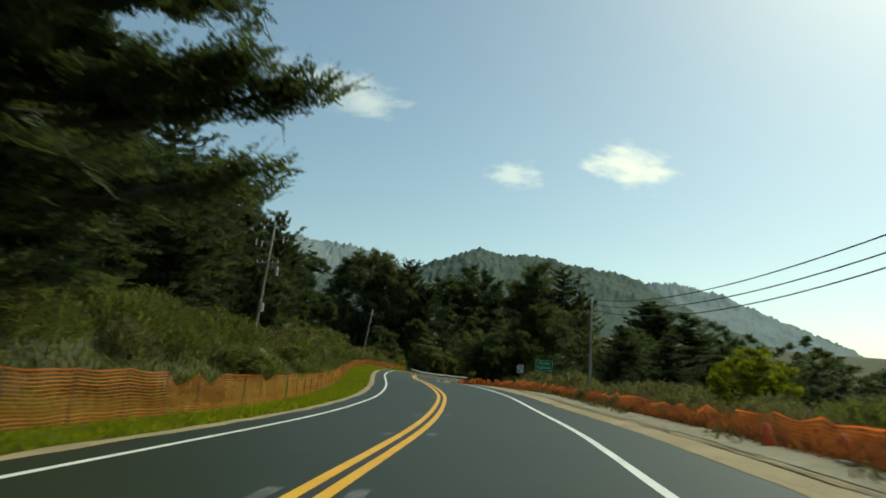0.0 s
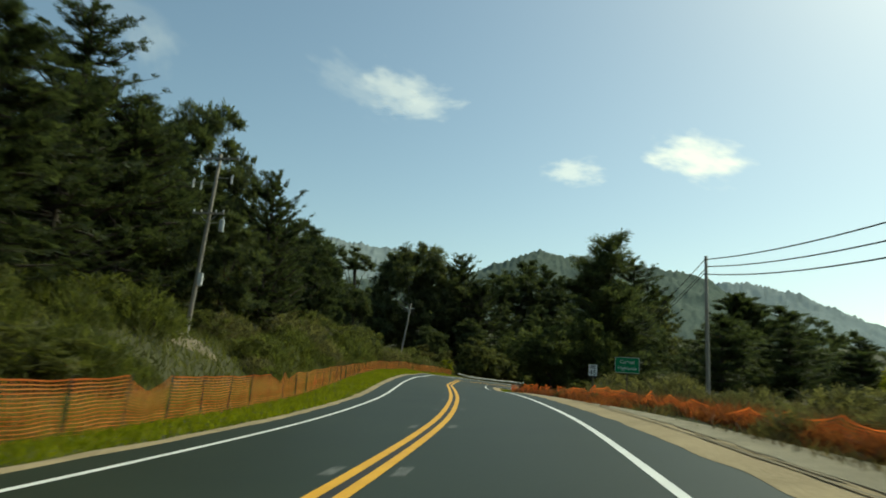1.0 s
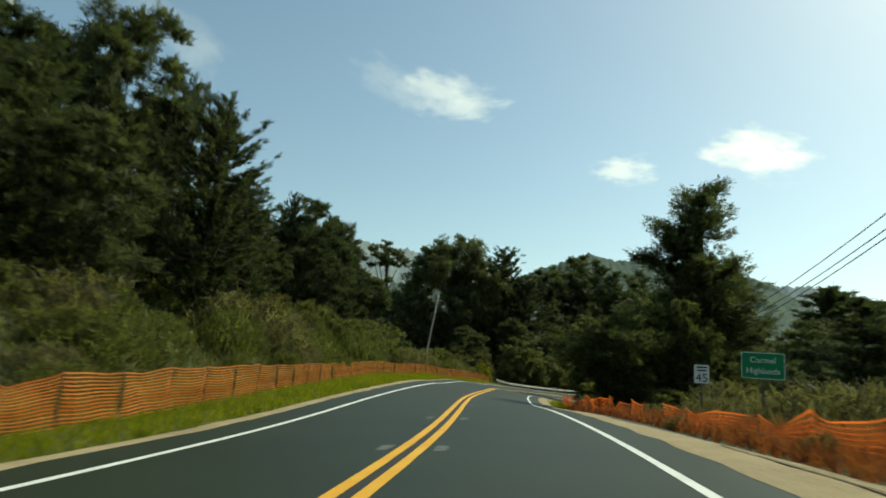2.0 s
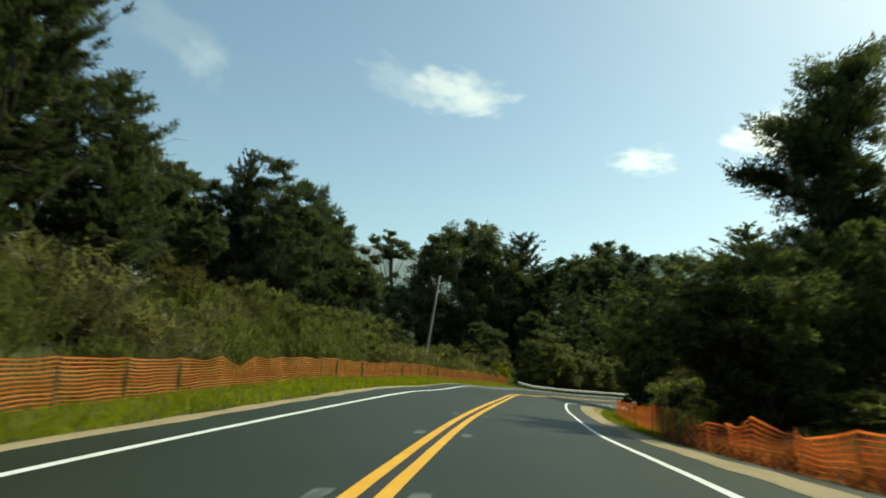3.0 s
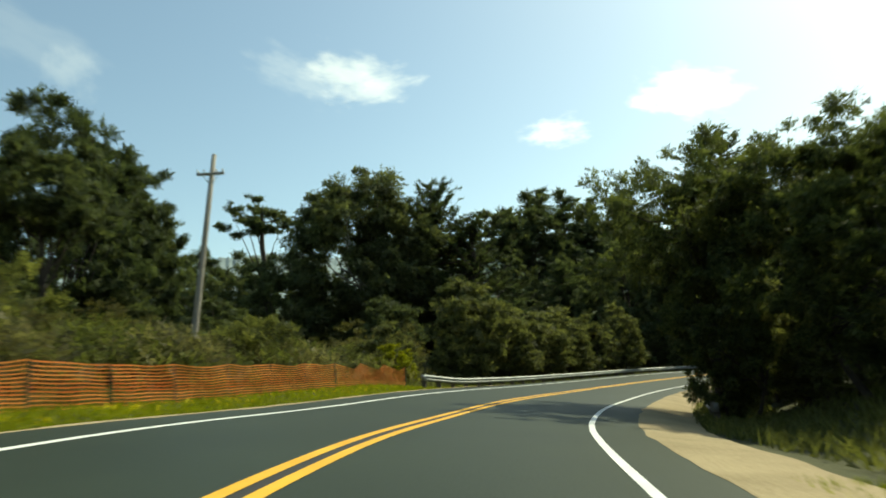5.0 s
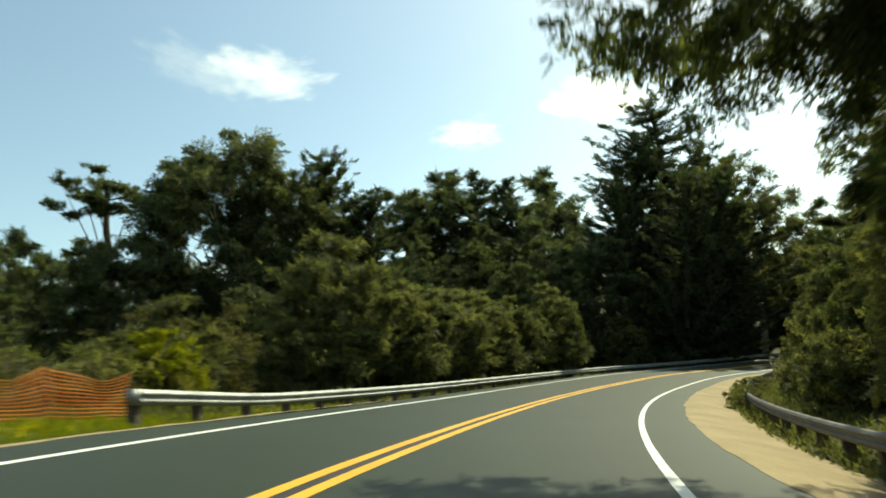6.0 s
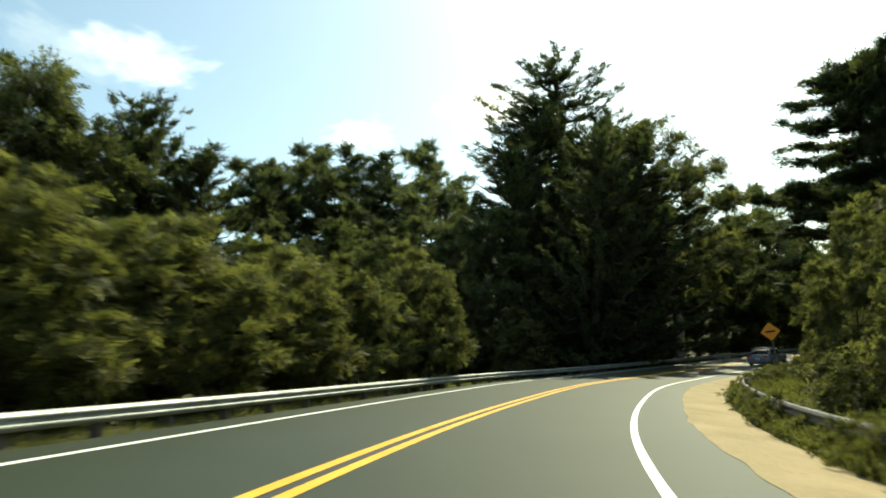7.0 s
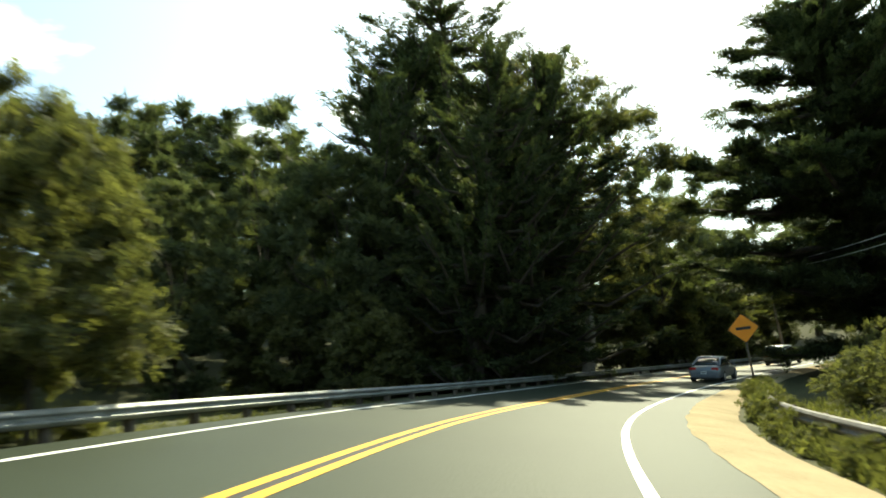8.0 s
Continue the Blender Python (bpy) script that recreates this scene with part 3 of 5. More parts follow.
CYP_B = tagged(conifer("cypress_tree", 20, [(0.05, 5.0), (0.35, 6.0), (0.6, 4.8), (0.78, 3.4), (0.9, 2.4), (1, 0.9)], 26, 6, lambda f: 0.05 + 0.6 * f * f, 0.42, 13, 0.75, (0.70, 0.32), CYPRESS, 2, ragged=0.55, fan=0.16, curl=0.10), "tall dark cypress with a spiky top", "tree")
CYP_C = tagged(conifer("cypress_tree", 20, [(0.04, 4.4), (0.3, 4.6), (0.6, 3.8), (0.85, 2.6), (1, 0.4)], 19, 5, lambda f: 0.30 + 0.40 * f, 0.30, 15, 0.5, (0.85, 0.22), CYPRESS, 3, ragged=0.5, fan=0.10, curl=0.08), "narrow dark conifer with upswept branch tips", "tree")
CYP_D = tagged(conifer("cypress_tree", 20, [(0.03, 6.5), (0.25, 8.0), (0.5, 7.8), (0.7, 6.2), (0.83, 4.2), (0.93, 1.7), (1, 0.6)], 24, 7, lambda f: 0.02 + 0.22 * f, 0.85, 10, 0.85, (0.80, 0.50), CYPRESS, 33, ragged=0.22, squash=0.30, fan=0.40, crown_from=0.03), "dense broad cypress with a domed layered crown", "tree")
PINE_C = tagged(conifer("pine_tree", 20, [(0.15, 5.6), (0.4, 5.2), (0.6, 4.4), (0.8, 3.2), (0.93, 2.2), (1, 1.0)], 19, 6, lambda f: 0.10 + 0.30 * f, 0.95, 32, 0.85, (0.60, 0.40), PINE, 34, ragged=0.38, squash=0.62, fan=0.22, crown_from=0.12), "pyramid-shaped pine with tufted open branches", "tree")
PINE_F = tagged(broad("pine_tree", 20, 6.2, 6.0, 40, 6, 12, 1.95, (1.22, 0.84), PINE, 35, flat=0.98, low=0.06, squash=0.58, droop=0.1), "distant dark pine with a rounded crown", "tree")
OAK_B = tagged(broad("oak_tree", 16, 6.2, 8.2, 92, 6, 24, 1.15, (0.42, 0.28), OAK, 37, flat=0.95, low=0.36, stems=1, squash=0.8, fill=0.35, droop=-0.35, twigs=True), "tall airy oak with leafy boughs over the road", "tree")
THICK_A = tagged(broad("small_tree", 8, 3.6, 1.5, 44, 7, 20, 1.25, (0.42, 0.26), THICKET, 38, stems=4, flat=0.99, low=0.0, fill=0.5), "grey-brown thicket of tall scrub on the bank", "shrub")
BROOM_A = tagged(broom("shrub", 1.5, 1.15, 900, BROOM, 39), "feathery green broom bush on the bank", "shrub")
BROOM_B = tagged(broom("shrub", 1.5, 1.1, 760, TAWNY, 40), "feathery tawny broom bush on the bank", "shrub")
PINE_A = tagged(broad("pine_tree", 20, 6.0, 9.5, 34, 8, 30, 1.9, (0.85, 0.58), PINE, 4, flat=0.45, low=0.45, squash=0.42, droop=0.2), "dark umbrella-shaped pine with a bare trunk", "tree")
PINE_B = tagged(broad("pine_tree", 20, 6.2, 6.0, 50, 7, 28, 2.1, (0.92, 0.62), PINE, 5, flat=0.98, low=0.06, squash=0.58, droop=0.1), "dense dark pine with a rounded crown", "tree")
GUM_A = tagged(broad("gum_tree", 20, 6.4, 7.0, 66, 9, 50, 2.25, (0.62, 0.48), GUM, 6, bark=PALE_BARK, flat=0.98, low=0.05, squash=0.7, droop=-0.3, fill=0.74), "big rounded gum tree with pale limbs", "tree")
# lighter BUSH leaves in place of GUM put the sun into this crown's colour
GUM_B = tagged(broad("gum_tree", 20, 6.6, 7.0, 50, 8, 34, 1.7, (0.60, 0.42), BUSH, 16, bark=PALE_BARK, flat=0.95, low=0.2, squash=0.65, droop=-0.2, fill=0.4), "airy sunlit broadleaf tree with pale limbs", "tree")
OAK_A = tagged(broad("oak_tree", 13, 5.6, 3.2, 60, 9, 36, 1.35, (0.45, 0.32), OAK, 7, flat=0.98, low=0.04, stems=2, squash=0.65, fill=0.35), "leafy oak overhanging the roadside", "tree")
BUSH_A = tagged(broad("shrub", 3, 1.9, 0.6, 22, 6, 14, 0.66, (0.36, 0.24), BUSH, 8, stems=3, flat=0.98, low=0.0, fill=0.5), "rounded green roadside shrub", "shrub")
BUSH_B = tagged(broad("shrub", 3, 2.2, 0.5, 22, 6, 14, 0.72, (0.40, 0.24), OLIVE, 9, stems=3, flat=0.98, low=0.0, fill=0.45, droop=0.4), "olive-green coastal scrub bush", "shrub")
BUSH_C = tagged(broad("small_tree", 8, 3.4, 2.0, 48, 8, 20, 1.15, (0.58, 0.42), BUSH, 10, stems=3, flat=0.99, low=0.0, fill=0.55), "leafy light green small tree behind the guard rail", "tree")
LIME_A = tagged(broad("shrub", 5, 3.3, 0.8, 60, 8, 34, 0.85, (0.34, 0.24), LIME, 12, stems=4, flat=0.95, low=0.0, fill=0.75), "bright yellow-green rounded bush", "shrub")
SPIRE = tagged(conifer("cypress_tree", 20, [(0.03, 4.8), (0.3, 5.4), (0.55, 4.7), (0.75, 3.5), (0.88, 2.3), (0.96, 1.1), (1, 0.35)], 25, 6, lambda f: 0.12 + 0.55 * f, 0.36, 12, 0.50, (0.60, 0.29), CYPRESS, 51, ragged=0.5, fan=0.10, curl=0.14, inner=0.12, crown_from=0.04), "dark cypress with upswept claw-like branch tips", "tree")
CYP_E = tagged(conifer("cypress_tree", 20, [(0.04, 6.2), (0.25, 6.6), (0.5, 5.9), (0.72, 4.3), (0.86, 2.9), (0.95, 1.5), (1, 0.3)], 30, 6, lambda f: 0.02 + 0.5 * f * f, 0.34, 15, 0.40, (0.40, 0.19), CYPRESS, 52, ragged=0.45, fan=0.18, curl=0.08, inner=0.04), "tall dark cypress with curved spiky boughs", "tree")
DOME = tagged(broad("cypress_tree", 20, 7.4, 5.0, 96, 7, 24, 1.85, (0.80, 0.54), CYPRESS, 53, flat=0.95, low=0.06, squash=0.42, fill=0.55, droop=0.1), "broad dark cypress with a dome of flat leafy plates", "tree")
UMB = tagged(broad("pine_tree", 20, 4.3, 14.0, 20, 8, 26, 1.15, (0.56, 0.38), PINE, 54, flat=0.6, low=0.70, squash=0.5, fill=0.4, droop=0.2), "slender umbrella pine with a long bare trunk", "tree")
PROTOS = (SPIRE, CYP_E, DOME, UMB, CYP_D, PINE_C, PINE_F, OAK_B, THICK_A, BROOM_A, BROOM_B, GUM_B, CYP_N, CYP_A, CYP_B, CYP_C, PINE_A, PINE_B, GUM_A, OAK_A, BUSH_A, BUSH_B, BUSH_C, LIME_A)


def tree_at(proto, x, y, top, wide=1.0, label="", native=20.0, lean=(0, 0), turn=None):
    """A tree whose tip is at height top (world), at x, y."""
    h = (top - ground_z(x, y)) / native
    planted(proto, x, y, h, rng.uniform(0, 360) if turn is None else turn, label, width=h * wide, lean=lean)


# wood on the bank to the left
for p, x, y, top, w in (
    (CYP_N, -11.6, 12.4, 23, 0.86), (CYP_N, -15.2, 15.6, 23, 0.95), (CYP_A, -24, 27, 24, 1.1), (CYP_A, -20, 33, 19, 1.0), (CYP_B, -24, 38, 20, 1.0), (CYP_A, -17.5, 41, 14.5, 1.0), (CYP_B, -19.6, 48, 14.5, 1.0), (CYP_D, -26, 47, 19, 0.85), (CYP_E, -25.6, 56, 24.0, 0.95),
    (CYP_D, -22.5, 58, 18.8, 0.75), (CYP_A, -27, 60, 20, 1.0), (PINE_B, -29.0, 78, 26.6, 0.76), (PINE_B, -35.0, 80, 25.5, 0.70), (CYP_D, -27, 75, 19, 0.7), (PINE_B, -25.7, 83, 23.6, 0.52), (SPIRE, -20.7, 78.4, 20.0, 0.85), (CYP_B, -31, 66, 22, 1.0),
    (CYP_D, -25, 90, 15.5, 0.7), (PINE_A, -26, 101, 13.5, 0.75), (CYP_C, -28.6, 97.2, 17.5, 1.0), (CYP_A, -32, 93, 17, 0.9), (PINE_A, -33, 105, 19.5, 0.9),
    (DOME, -33.5, 118.5, 22.0, 0.85), (SPIRE, -31.8, 117.3, 24.6, 0.5), (DOME, -28.8, 119.0, 23.4, 0.80), (DOME, -39.5, 117, 19.5, 0.75), (DOME, -42.0, 157, 33.0, 0.75), (DOME, -39.6, 164, 27.0, 0.6), (CYP_D, -22.5, 87, 17.6, 0.6), (CYP_D, -30, 70, 22, 0.8), (CYP_D, -31, 86, 22, 0.7), (CYP_D, -24, 66, 16, 0.8), (PINE_A, -39, 116, 22, 1.0), (PINE_A, -42, 124, 19, 1.0), (PINE_A, -23.5, 130, 16.4, 0.8), (PINE_A, -40, 108, 17, 1.0),
    (PINE_A, -48, 172, 33, 0.9), (PINE_A, -44.5, 174, 25.5, 0.7), (PINE_A, -44, 140, 19, 1.1), (PINE_A, -52, 134, 22, 1.0), (PINE_F, -38, 160, 14, 1.1), (PINE_F, -48, 160, 17, 1.1), (PINE_F, -32, 168, 13, 1.1), (PINE_B, -36, 143, 12, 1.1), (PINE_B, -43, 151, 14, 1.1), (PINE_F, -26, 158, 10, 1.2), (PINE_B, -18, 64, 12, 1.0),
):
    tree_at(p, x, y, top, w)
# hillside beyond the bend
for p, x, y, top, w in (
    (GUM_A, -25.2, 213, 41.4, 0.98), (GUM_A, -18.6, 216, 36.5, 0.9), (UMB, -44.6, 217.4, 40.6, 1.0), (SPIRE, -11.6, 218.5, 40.2, 1.0), (CYP_A, -9, 224, 31, 1.0), (SPIRE, -4.0, 215, 32.0, 1.2),
    (PINE_B, -36, 200, 24, 1.0), (PINE_F, -50, 205, 27, 1.0), (PINE_F, 8.4, 244, 42, 0.9), (CYP_A, 12, 252, 46, 0.9), (CYP_A, 21, 235, 38, 0.9), (PINE_F, 27, 230, 36, 0.9), (CYP_C, 3, 248, 41, 1.0),
    (PINE_A, 2, 236, 38, 0.8), (CYP_A, 16, 244, 43, 0.8), (CYP_A, 30, 240, 38, 0.9), (PINE_F, 4, 228, 26, 1.0), (PINE_F, 14, 220, 25, 1.0), (PINE_B, -6, 205, 19, 1.0), (PINE_F, 22, 214, 25, 1.0), (CYP_A, 10, 206, 20, 1.0),
    (CYP_E, 39.1, 208.6, 40.2, 1.0), (CYP_C, 29, 200, 25, 1.0), (PINE_B, 37, 199, 20, 0.9), (SPIRE, 46.2, 209, 32.4, 0.95), (GUM_B, 51, 206, 17, 0.8), (SPIRE, 34.5, 206, 32, 1.1),
    (CYP_N, 61.4, 187.2, 28.4, 0.98), (CYP_A, 70, 184, 25, 1.35), (PINE_B, 56, 204, 17, 0.8), (PINE_F, 66, 214, 22, 1.0), (PINE_F, 76, 222, 24, 1.0), (PINE_B, 24, 196, 17, 0.9), (PINE_B, 14, 196, 15, 0.9),
    (PINE_B, -16, 190, 15, 1.0), (CYP_A, 2, 192, 15, 1.0), (PINE_F, 44, 224, 34, 1.0), (PINE_F, 86, 204, 24, 1.0), (PINE_F, -60, 220, 30, 1.0), (PINE_F, -54, 230, 32, 1.1), (PINE_F, -46, 227, 30, 1.1), (PINE_F, -36, 223, 28, 1.1), (PINE_F, -68, 234, 33, 1.1), (PINE_F, -58, 196, 19, 1.1), (PINE_F, -52, 186, 15, 1.1), (PINE_F, -74, 190, 30, 1.0), (PINE_F, -66, 165, 24, 1.0),
):
    tree_at(p, x, y, top, w)
# trees that lean over the far bend
tree_at(SPIRE, 35.0, 192.6, 21.4, 1.25, lean=(0.11, -0.36))
tree_at(SPIRE, 30.4, 191.2, 21.6, 0.95, lean=(0.06, -0.33))
tree_at(GUM_B, 43.8, 199.0, 22.4, 1.05, lean=(0.14, -0.48))
# trees on the right
for p, x, y, top, w in (
    (PINE_C, 13.2, 91.2, 18.4, 1.0), (PINE_B, 20.7, 108, 12.6, 0.85), (CYP_A, 27.3, 97, 11.2, 1.25),
    (PINE_F, 34, 110, 11.4, 1.4), (PINE_F, 41, 78, 6.2, 1.6), (PINE_F, 48, 75, 6.0, 1.7), (PINE_F, 57, 81, 6.4, 1.8), (PINE_F, 68, 84, 6.2, 1.9), (PINE_F, 84, 96, 7, 1.9), (PINE_F, 95, 128, 8.5, 1.8), (PINE_F, 105, 150, 9.5, 1.8), (PINE_F, 121, 165, 10, 1.8), (PINE_F, 113, 138, 9, 1.8), (PINE_F, 132, 152, 10, 1.8), (PINE_F, 100, 112, 8, 1.8), (CYP_A, 35, 97.5, 10.6, 1.35), (CYP_A, 44, 100, 9.6, 1.6), (PINE_F, 56, 95, 9.5, 1.4), (PINE_F, 24, 140, 11, 1.2), (PINE_F, 66, 110, 10, 1.5), (PINE_F, 38, 150, 11, 1.2), (PINE_F, 80, 100, 8, 1.6), (PINE_F, 90, 120, 9, 1.5),
    (PINE_B, 50, 165, 18, 1.0), (PINE_F, 100, 140, 12, 1.4), (PINE_F, 122, 172, 14, 1.4), (PINE_F, 150, 150, 12, 1.5), (PINE_F, 142, 200, 17, 1.3), (PINE_F, 182, 222, 20, 1.4), (PINE_F, 170, 120, 11, 1.6), (PINE_F, 112, 96, 9, 1.6), (PINE_F, 205, 165, 15, 1.6), (PINE_F, 136, 118, 11, 1.5), (PINE_F, 230, 210, 20, 1.6), (PINE_F, 260, 160, 16, 1.8), (PINE_F, 92, 226, 22, 1.0), (PINE_F, 74, 216, 15, 0.8), (PINE_F, 100, 214, 20, 1.0), (PINE_F, 84, 200, 15, 0.9), (PINE_F, 112, 232, 24, 1.1), (GUM_B, 65, 212, 16, 0.9), (PINE_F, 118, 206, 22, 1.2),
):
    tree_at(p, x, y, top, w)
for x, y, top, w in ((7.4, 83.6, 7.6, 1.0), (10.8, 84.5, 8.4, 0.85), (12.5, 90, 10.5, 0.85), (15.6, 127.0, 10.4, 0.95), (16.5, 134, 9, 1.0), (19.6, 143, 6.8, 0.9), (6.6, 82.2, 4.3, 1.25), (10.4, 119.6, 9.2, 0.9), (7.2, 123.8, 5.8, 0.85)):
    tree_at(OAK_A, x, y, top, w, native=13)
for x, y, top, w, turn in ((7.6, 126.2, 11.3, 1.05, 140), (12.0, 124.6, 11.2, 1.2, 130), (5.6, 82.4, 6.6, 1.5, 250)):
    tree_at(OAK_B, x, y, top, w, native=16, turn=turn)
for x, y, top, w in ((-25, 97.5, 9.6, 1.0), (-26, 114, 9.5, 1.1), (-22.5, 118.5, 8.5, 1.0), (-28.5, 109, 10, 1.0), (-19.5, 124, 7.0, 0.9), (-23, 104, 8.0, 0.9), (-30, 134, 8.5, 1.0), (-35, 137, 9, 1.0), (-26, 138.5, 7.5, 1.0), (-39, 130, 10, 1.0), (-20, 132, 6, 0.9), (-33, 128.5, 8.5, 1.0), (-41, 138, 9.5, 1.0), (-31, 141, 7.5, 1.0), (-16.5, 130, 5.2, 0.9), (-22.5, 126, 7.0, 1.0), (-29, 146, 10.0, 0.9), (-34.5, 151, 11.5, 0.9), (-9.5, 152.5, 7.0, 1.0), (-14, 158, 8.0, 1.1)):
    tree_at(THICK_A, x, y, top, w, native=8)
for x, y, top, w in ((8.6, 103.5, 4.4, 1.2), (11.5, 102, 5.0, 1.2), (13.5, 107, 5.4, 1.2), (10.5, 109, 4.6, 1.3), (9.0, 114, 4.0, 1.1)):
    tree_at(THICK_A, x, y, top, w * 0.95, "brown-green scrub bush behind the short fence", native=8)
for x, y, top, w in ((24, 191, 6.5, 1.0), (29, 194.5, 5.8, 1.0), (34, 198, 5.2, 1.0), (40, 201, 5.5, 1.0), (46, 205.5, 5.0, 1.0), (20, 196, 8, 1.1), (31, 203, 8, 1.1), (49, 202.5, 7, 1.0), (57, 205.5, 7.5, 1.1), (64, 208.5, 8, 1.1), (71, 212, 8, 1.2), (79, 215, 8, 1.2), (9.4, 129.0, 5.2, 0.62), (11.6, 131.5, 5.6, 0.7), (22.6, 151.0, 6.2, 0.75), (25.4, 156.6, 5.6, 0.75), (19.4, 144.8, 4.8, 0.7), (29.8, 162.8, 4.8, 0.75)):
    tree_at(BUSH_C, x, y, top, w, native=8)
tree_at(BUSH_C, 36.0, 191.2, 5.3, 0.55, "light green bush behind the guard rail", native=8)
tree_at(LIME_A, 31.5, 65, 6.0, 0.95, native=5)
tree_at(LIME_A, -7.9, 141.5, 4.6, 0.72, "bright green bush behind the guard rail", native=5)
# small trees behind the left guard rail
for y, lat, top, w in ((146.5, -10.6, 9.4, 0.85), (150, -9.4, 7.6, 1.05), (154, -9.0, 7.3, 1.1), (158, -8.9, 7.2, 1.1), (161.8, -8.5, 7.2, 1.05), (165.6, -7.3, 8.2, 0.82), (141, -14, 6.4, 0.9), (143.5, -10.6, 5.2, 0.85), (156, -14, 8.5, 1.1), (166, -15, 9, 1.1)):
    x, y = on_road(s_at(y), lat)[:2]
    tree_at(BUSH_C, x, y, top, w, native=8)
# scrub on the left bank
for k in range(158):
    y = rng.uniform(4, 138)
    lat = -rng.uniform(9.2, 25)
    q = on_road(s_at(y), lat)
    if abs(q[0] + 13.0 + 0.75 * (q[1] - 51.2)) < 2.0 and 45.5 < q[1] < 55:     # trodden ground in front of the pole
        continue
    big = rng.uniform(0.55, 1.0) if lat > -11.5 else rng.uniform(0.9, 1.7) * (1.0 if y < 70 else 1.4)
    planted(BROOM_B if rng.random() < (0.2 if y < 100 else 0.55) else BROOM_A, q[0], q[1], big, rng.uniform(0, 360), width=big * rng.uniform(0.9, 1.5))
for k in range(26):
    y = rng.uniform(112, 140)
    q = on_road(s_at(y), -rng.uniform(11.6, 22))
    big = rng.uniform(1.3, 2.1)
    planted(BROOM_B if k % 3 else BROOM_A, q[0], q[1], big, rng.uniform(0, 360), "tall feathery tawny brush on the bank", width=big * 1.2)
for k in range(20):
    y = rng.uniform(6, 136)
    q = on_road(s_at(y), -rng.uniform(11, 22))
    planted(BUSH_B, q[0], q[1], rng.uniform(0.4, 0.7), rng.uniform(0, 360), width=rng.uniform(0.7, 1.1))
for k in range(16):
    y = rng.uniform(98, 142)
    q = on_road(s_at(y), -rng.uniform(13, 26))
    planted(BUSH_B, q[0], q[1], rng.uniform(1.0, 1.7), rng.uniform(0, 360), "tall olive-brown scrub bush on the bank", width=rng.uniform(1.2, 1.7))
# scrub on the right
for k in range(64):
    y = rng.uniform(4, 80)
    lat = rng.uniform(7.9, 18)
    q = on_road(s_at(y), lat)
    big = rng.uniform(0.22, 0.36) if 52 < y < 73 and lat < 14.5 else rng.uniform(0.4, 0.7) if lat < 12 else rng.uniform(0.7, 1.15)
    planted(BROOM_A if rng.random() < 0.06 else BROOM_B, q[0], q[1], big, rng.uniform(0, 360), "feathery grey-brown brush behind the low fence", width=big * rng.uniform(0.9, 1.5))
for k in range(26):
    y = rng.uniform(30, 92)
    q = on_road(s_at(y), rng.uniform(14, 27) if y > 45 else rng.uniform(18, 30))
    big = rng.uniform(1.2, 1.8)
    planted(BROOM_B if k % 7 else BROOM_A, q[0], q[1], big, rng.uniform(0, 360), "feathery grey-brown brush on the flat ground", width=big * rng.uniform(1.0, 1.6))
for y, lat, g in ((22, 7.5, 0.24), (27.5, 7.3, 0.30), (29, 7.2, 0.22), (33, 7.1, 0.34), (34.2, 7.2, 0.26), (41, 7.0, 0.2), (50.5, 6.5, 0.24), (57, 6.0, 0.22)):
    q = on_road(s_at(y), lat)
    planted(BROOM_B, q[0], q[1], g * 1.6, 90 * lat, "low dark brush growing against the low fence", width=g * 1.5)
for k in range(18):
    y = rng.uniform(76, 122)
    q = on_road(s_at(y), rng.uniform(10.6, 21))
    planted(BUSH_B if rng.random() < 0.5 else BUSH_A, q[0], q[1], rng.uniform(0.4, 0.95), rng.uniform(0, 360), width=rng.uniform(0.8, 1.3))
for k in range(30):
    y = rng.uniform(124, 184)
    w = rng.uniform(0.6, 1.0)
    q = on_road(s_at(y), 7.7 + 2.3 * w + rng.uniform(0, 2.2))
    low = 0.75 if y > 156 else 1.0
    planted(BUSH_A, q[0], q[1], rng.uniform(0.55, 1.15) * low, rng.uniform(0, 360), "leafy green shrub behind a weathered guard rail", width=w * low)
for x, y, g in ((36.6, 175.9, 0.42), (38.3, 177.6, 0.36), (35.0, 174.6, 0.4)):
    planted(BUSH_B, x, y, g, 70 * x, "dusty low bush round the foot of a sign", width=g * 0.9)
for k in range(16):
    q = on_road(s_at(147 + 2.1 * k), 6.85 + 0.3 * rng.random())
    planted(BUSH_B if k % 2 else BUSH_A, q[0], q[1], rng.uniform(0.22, 0.4), rng.uniform(0, 360), "dusty low bush growing over the guard rail", width=rng.uniform(0.25, 0.42))
tagged(snag("dead_tree", 13.6, 4), "bare grey dead tree with crooked limbs", "tree").location = (-28.0, 97.0, ground_z(-28, 97) - 0.1)
for pr in PROTOS:
    for ob in (*pr.children_recursive, pr):
        bpy.data.objects.remove(ob)


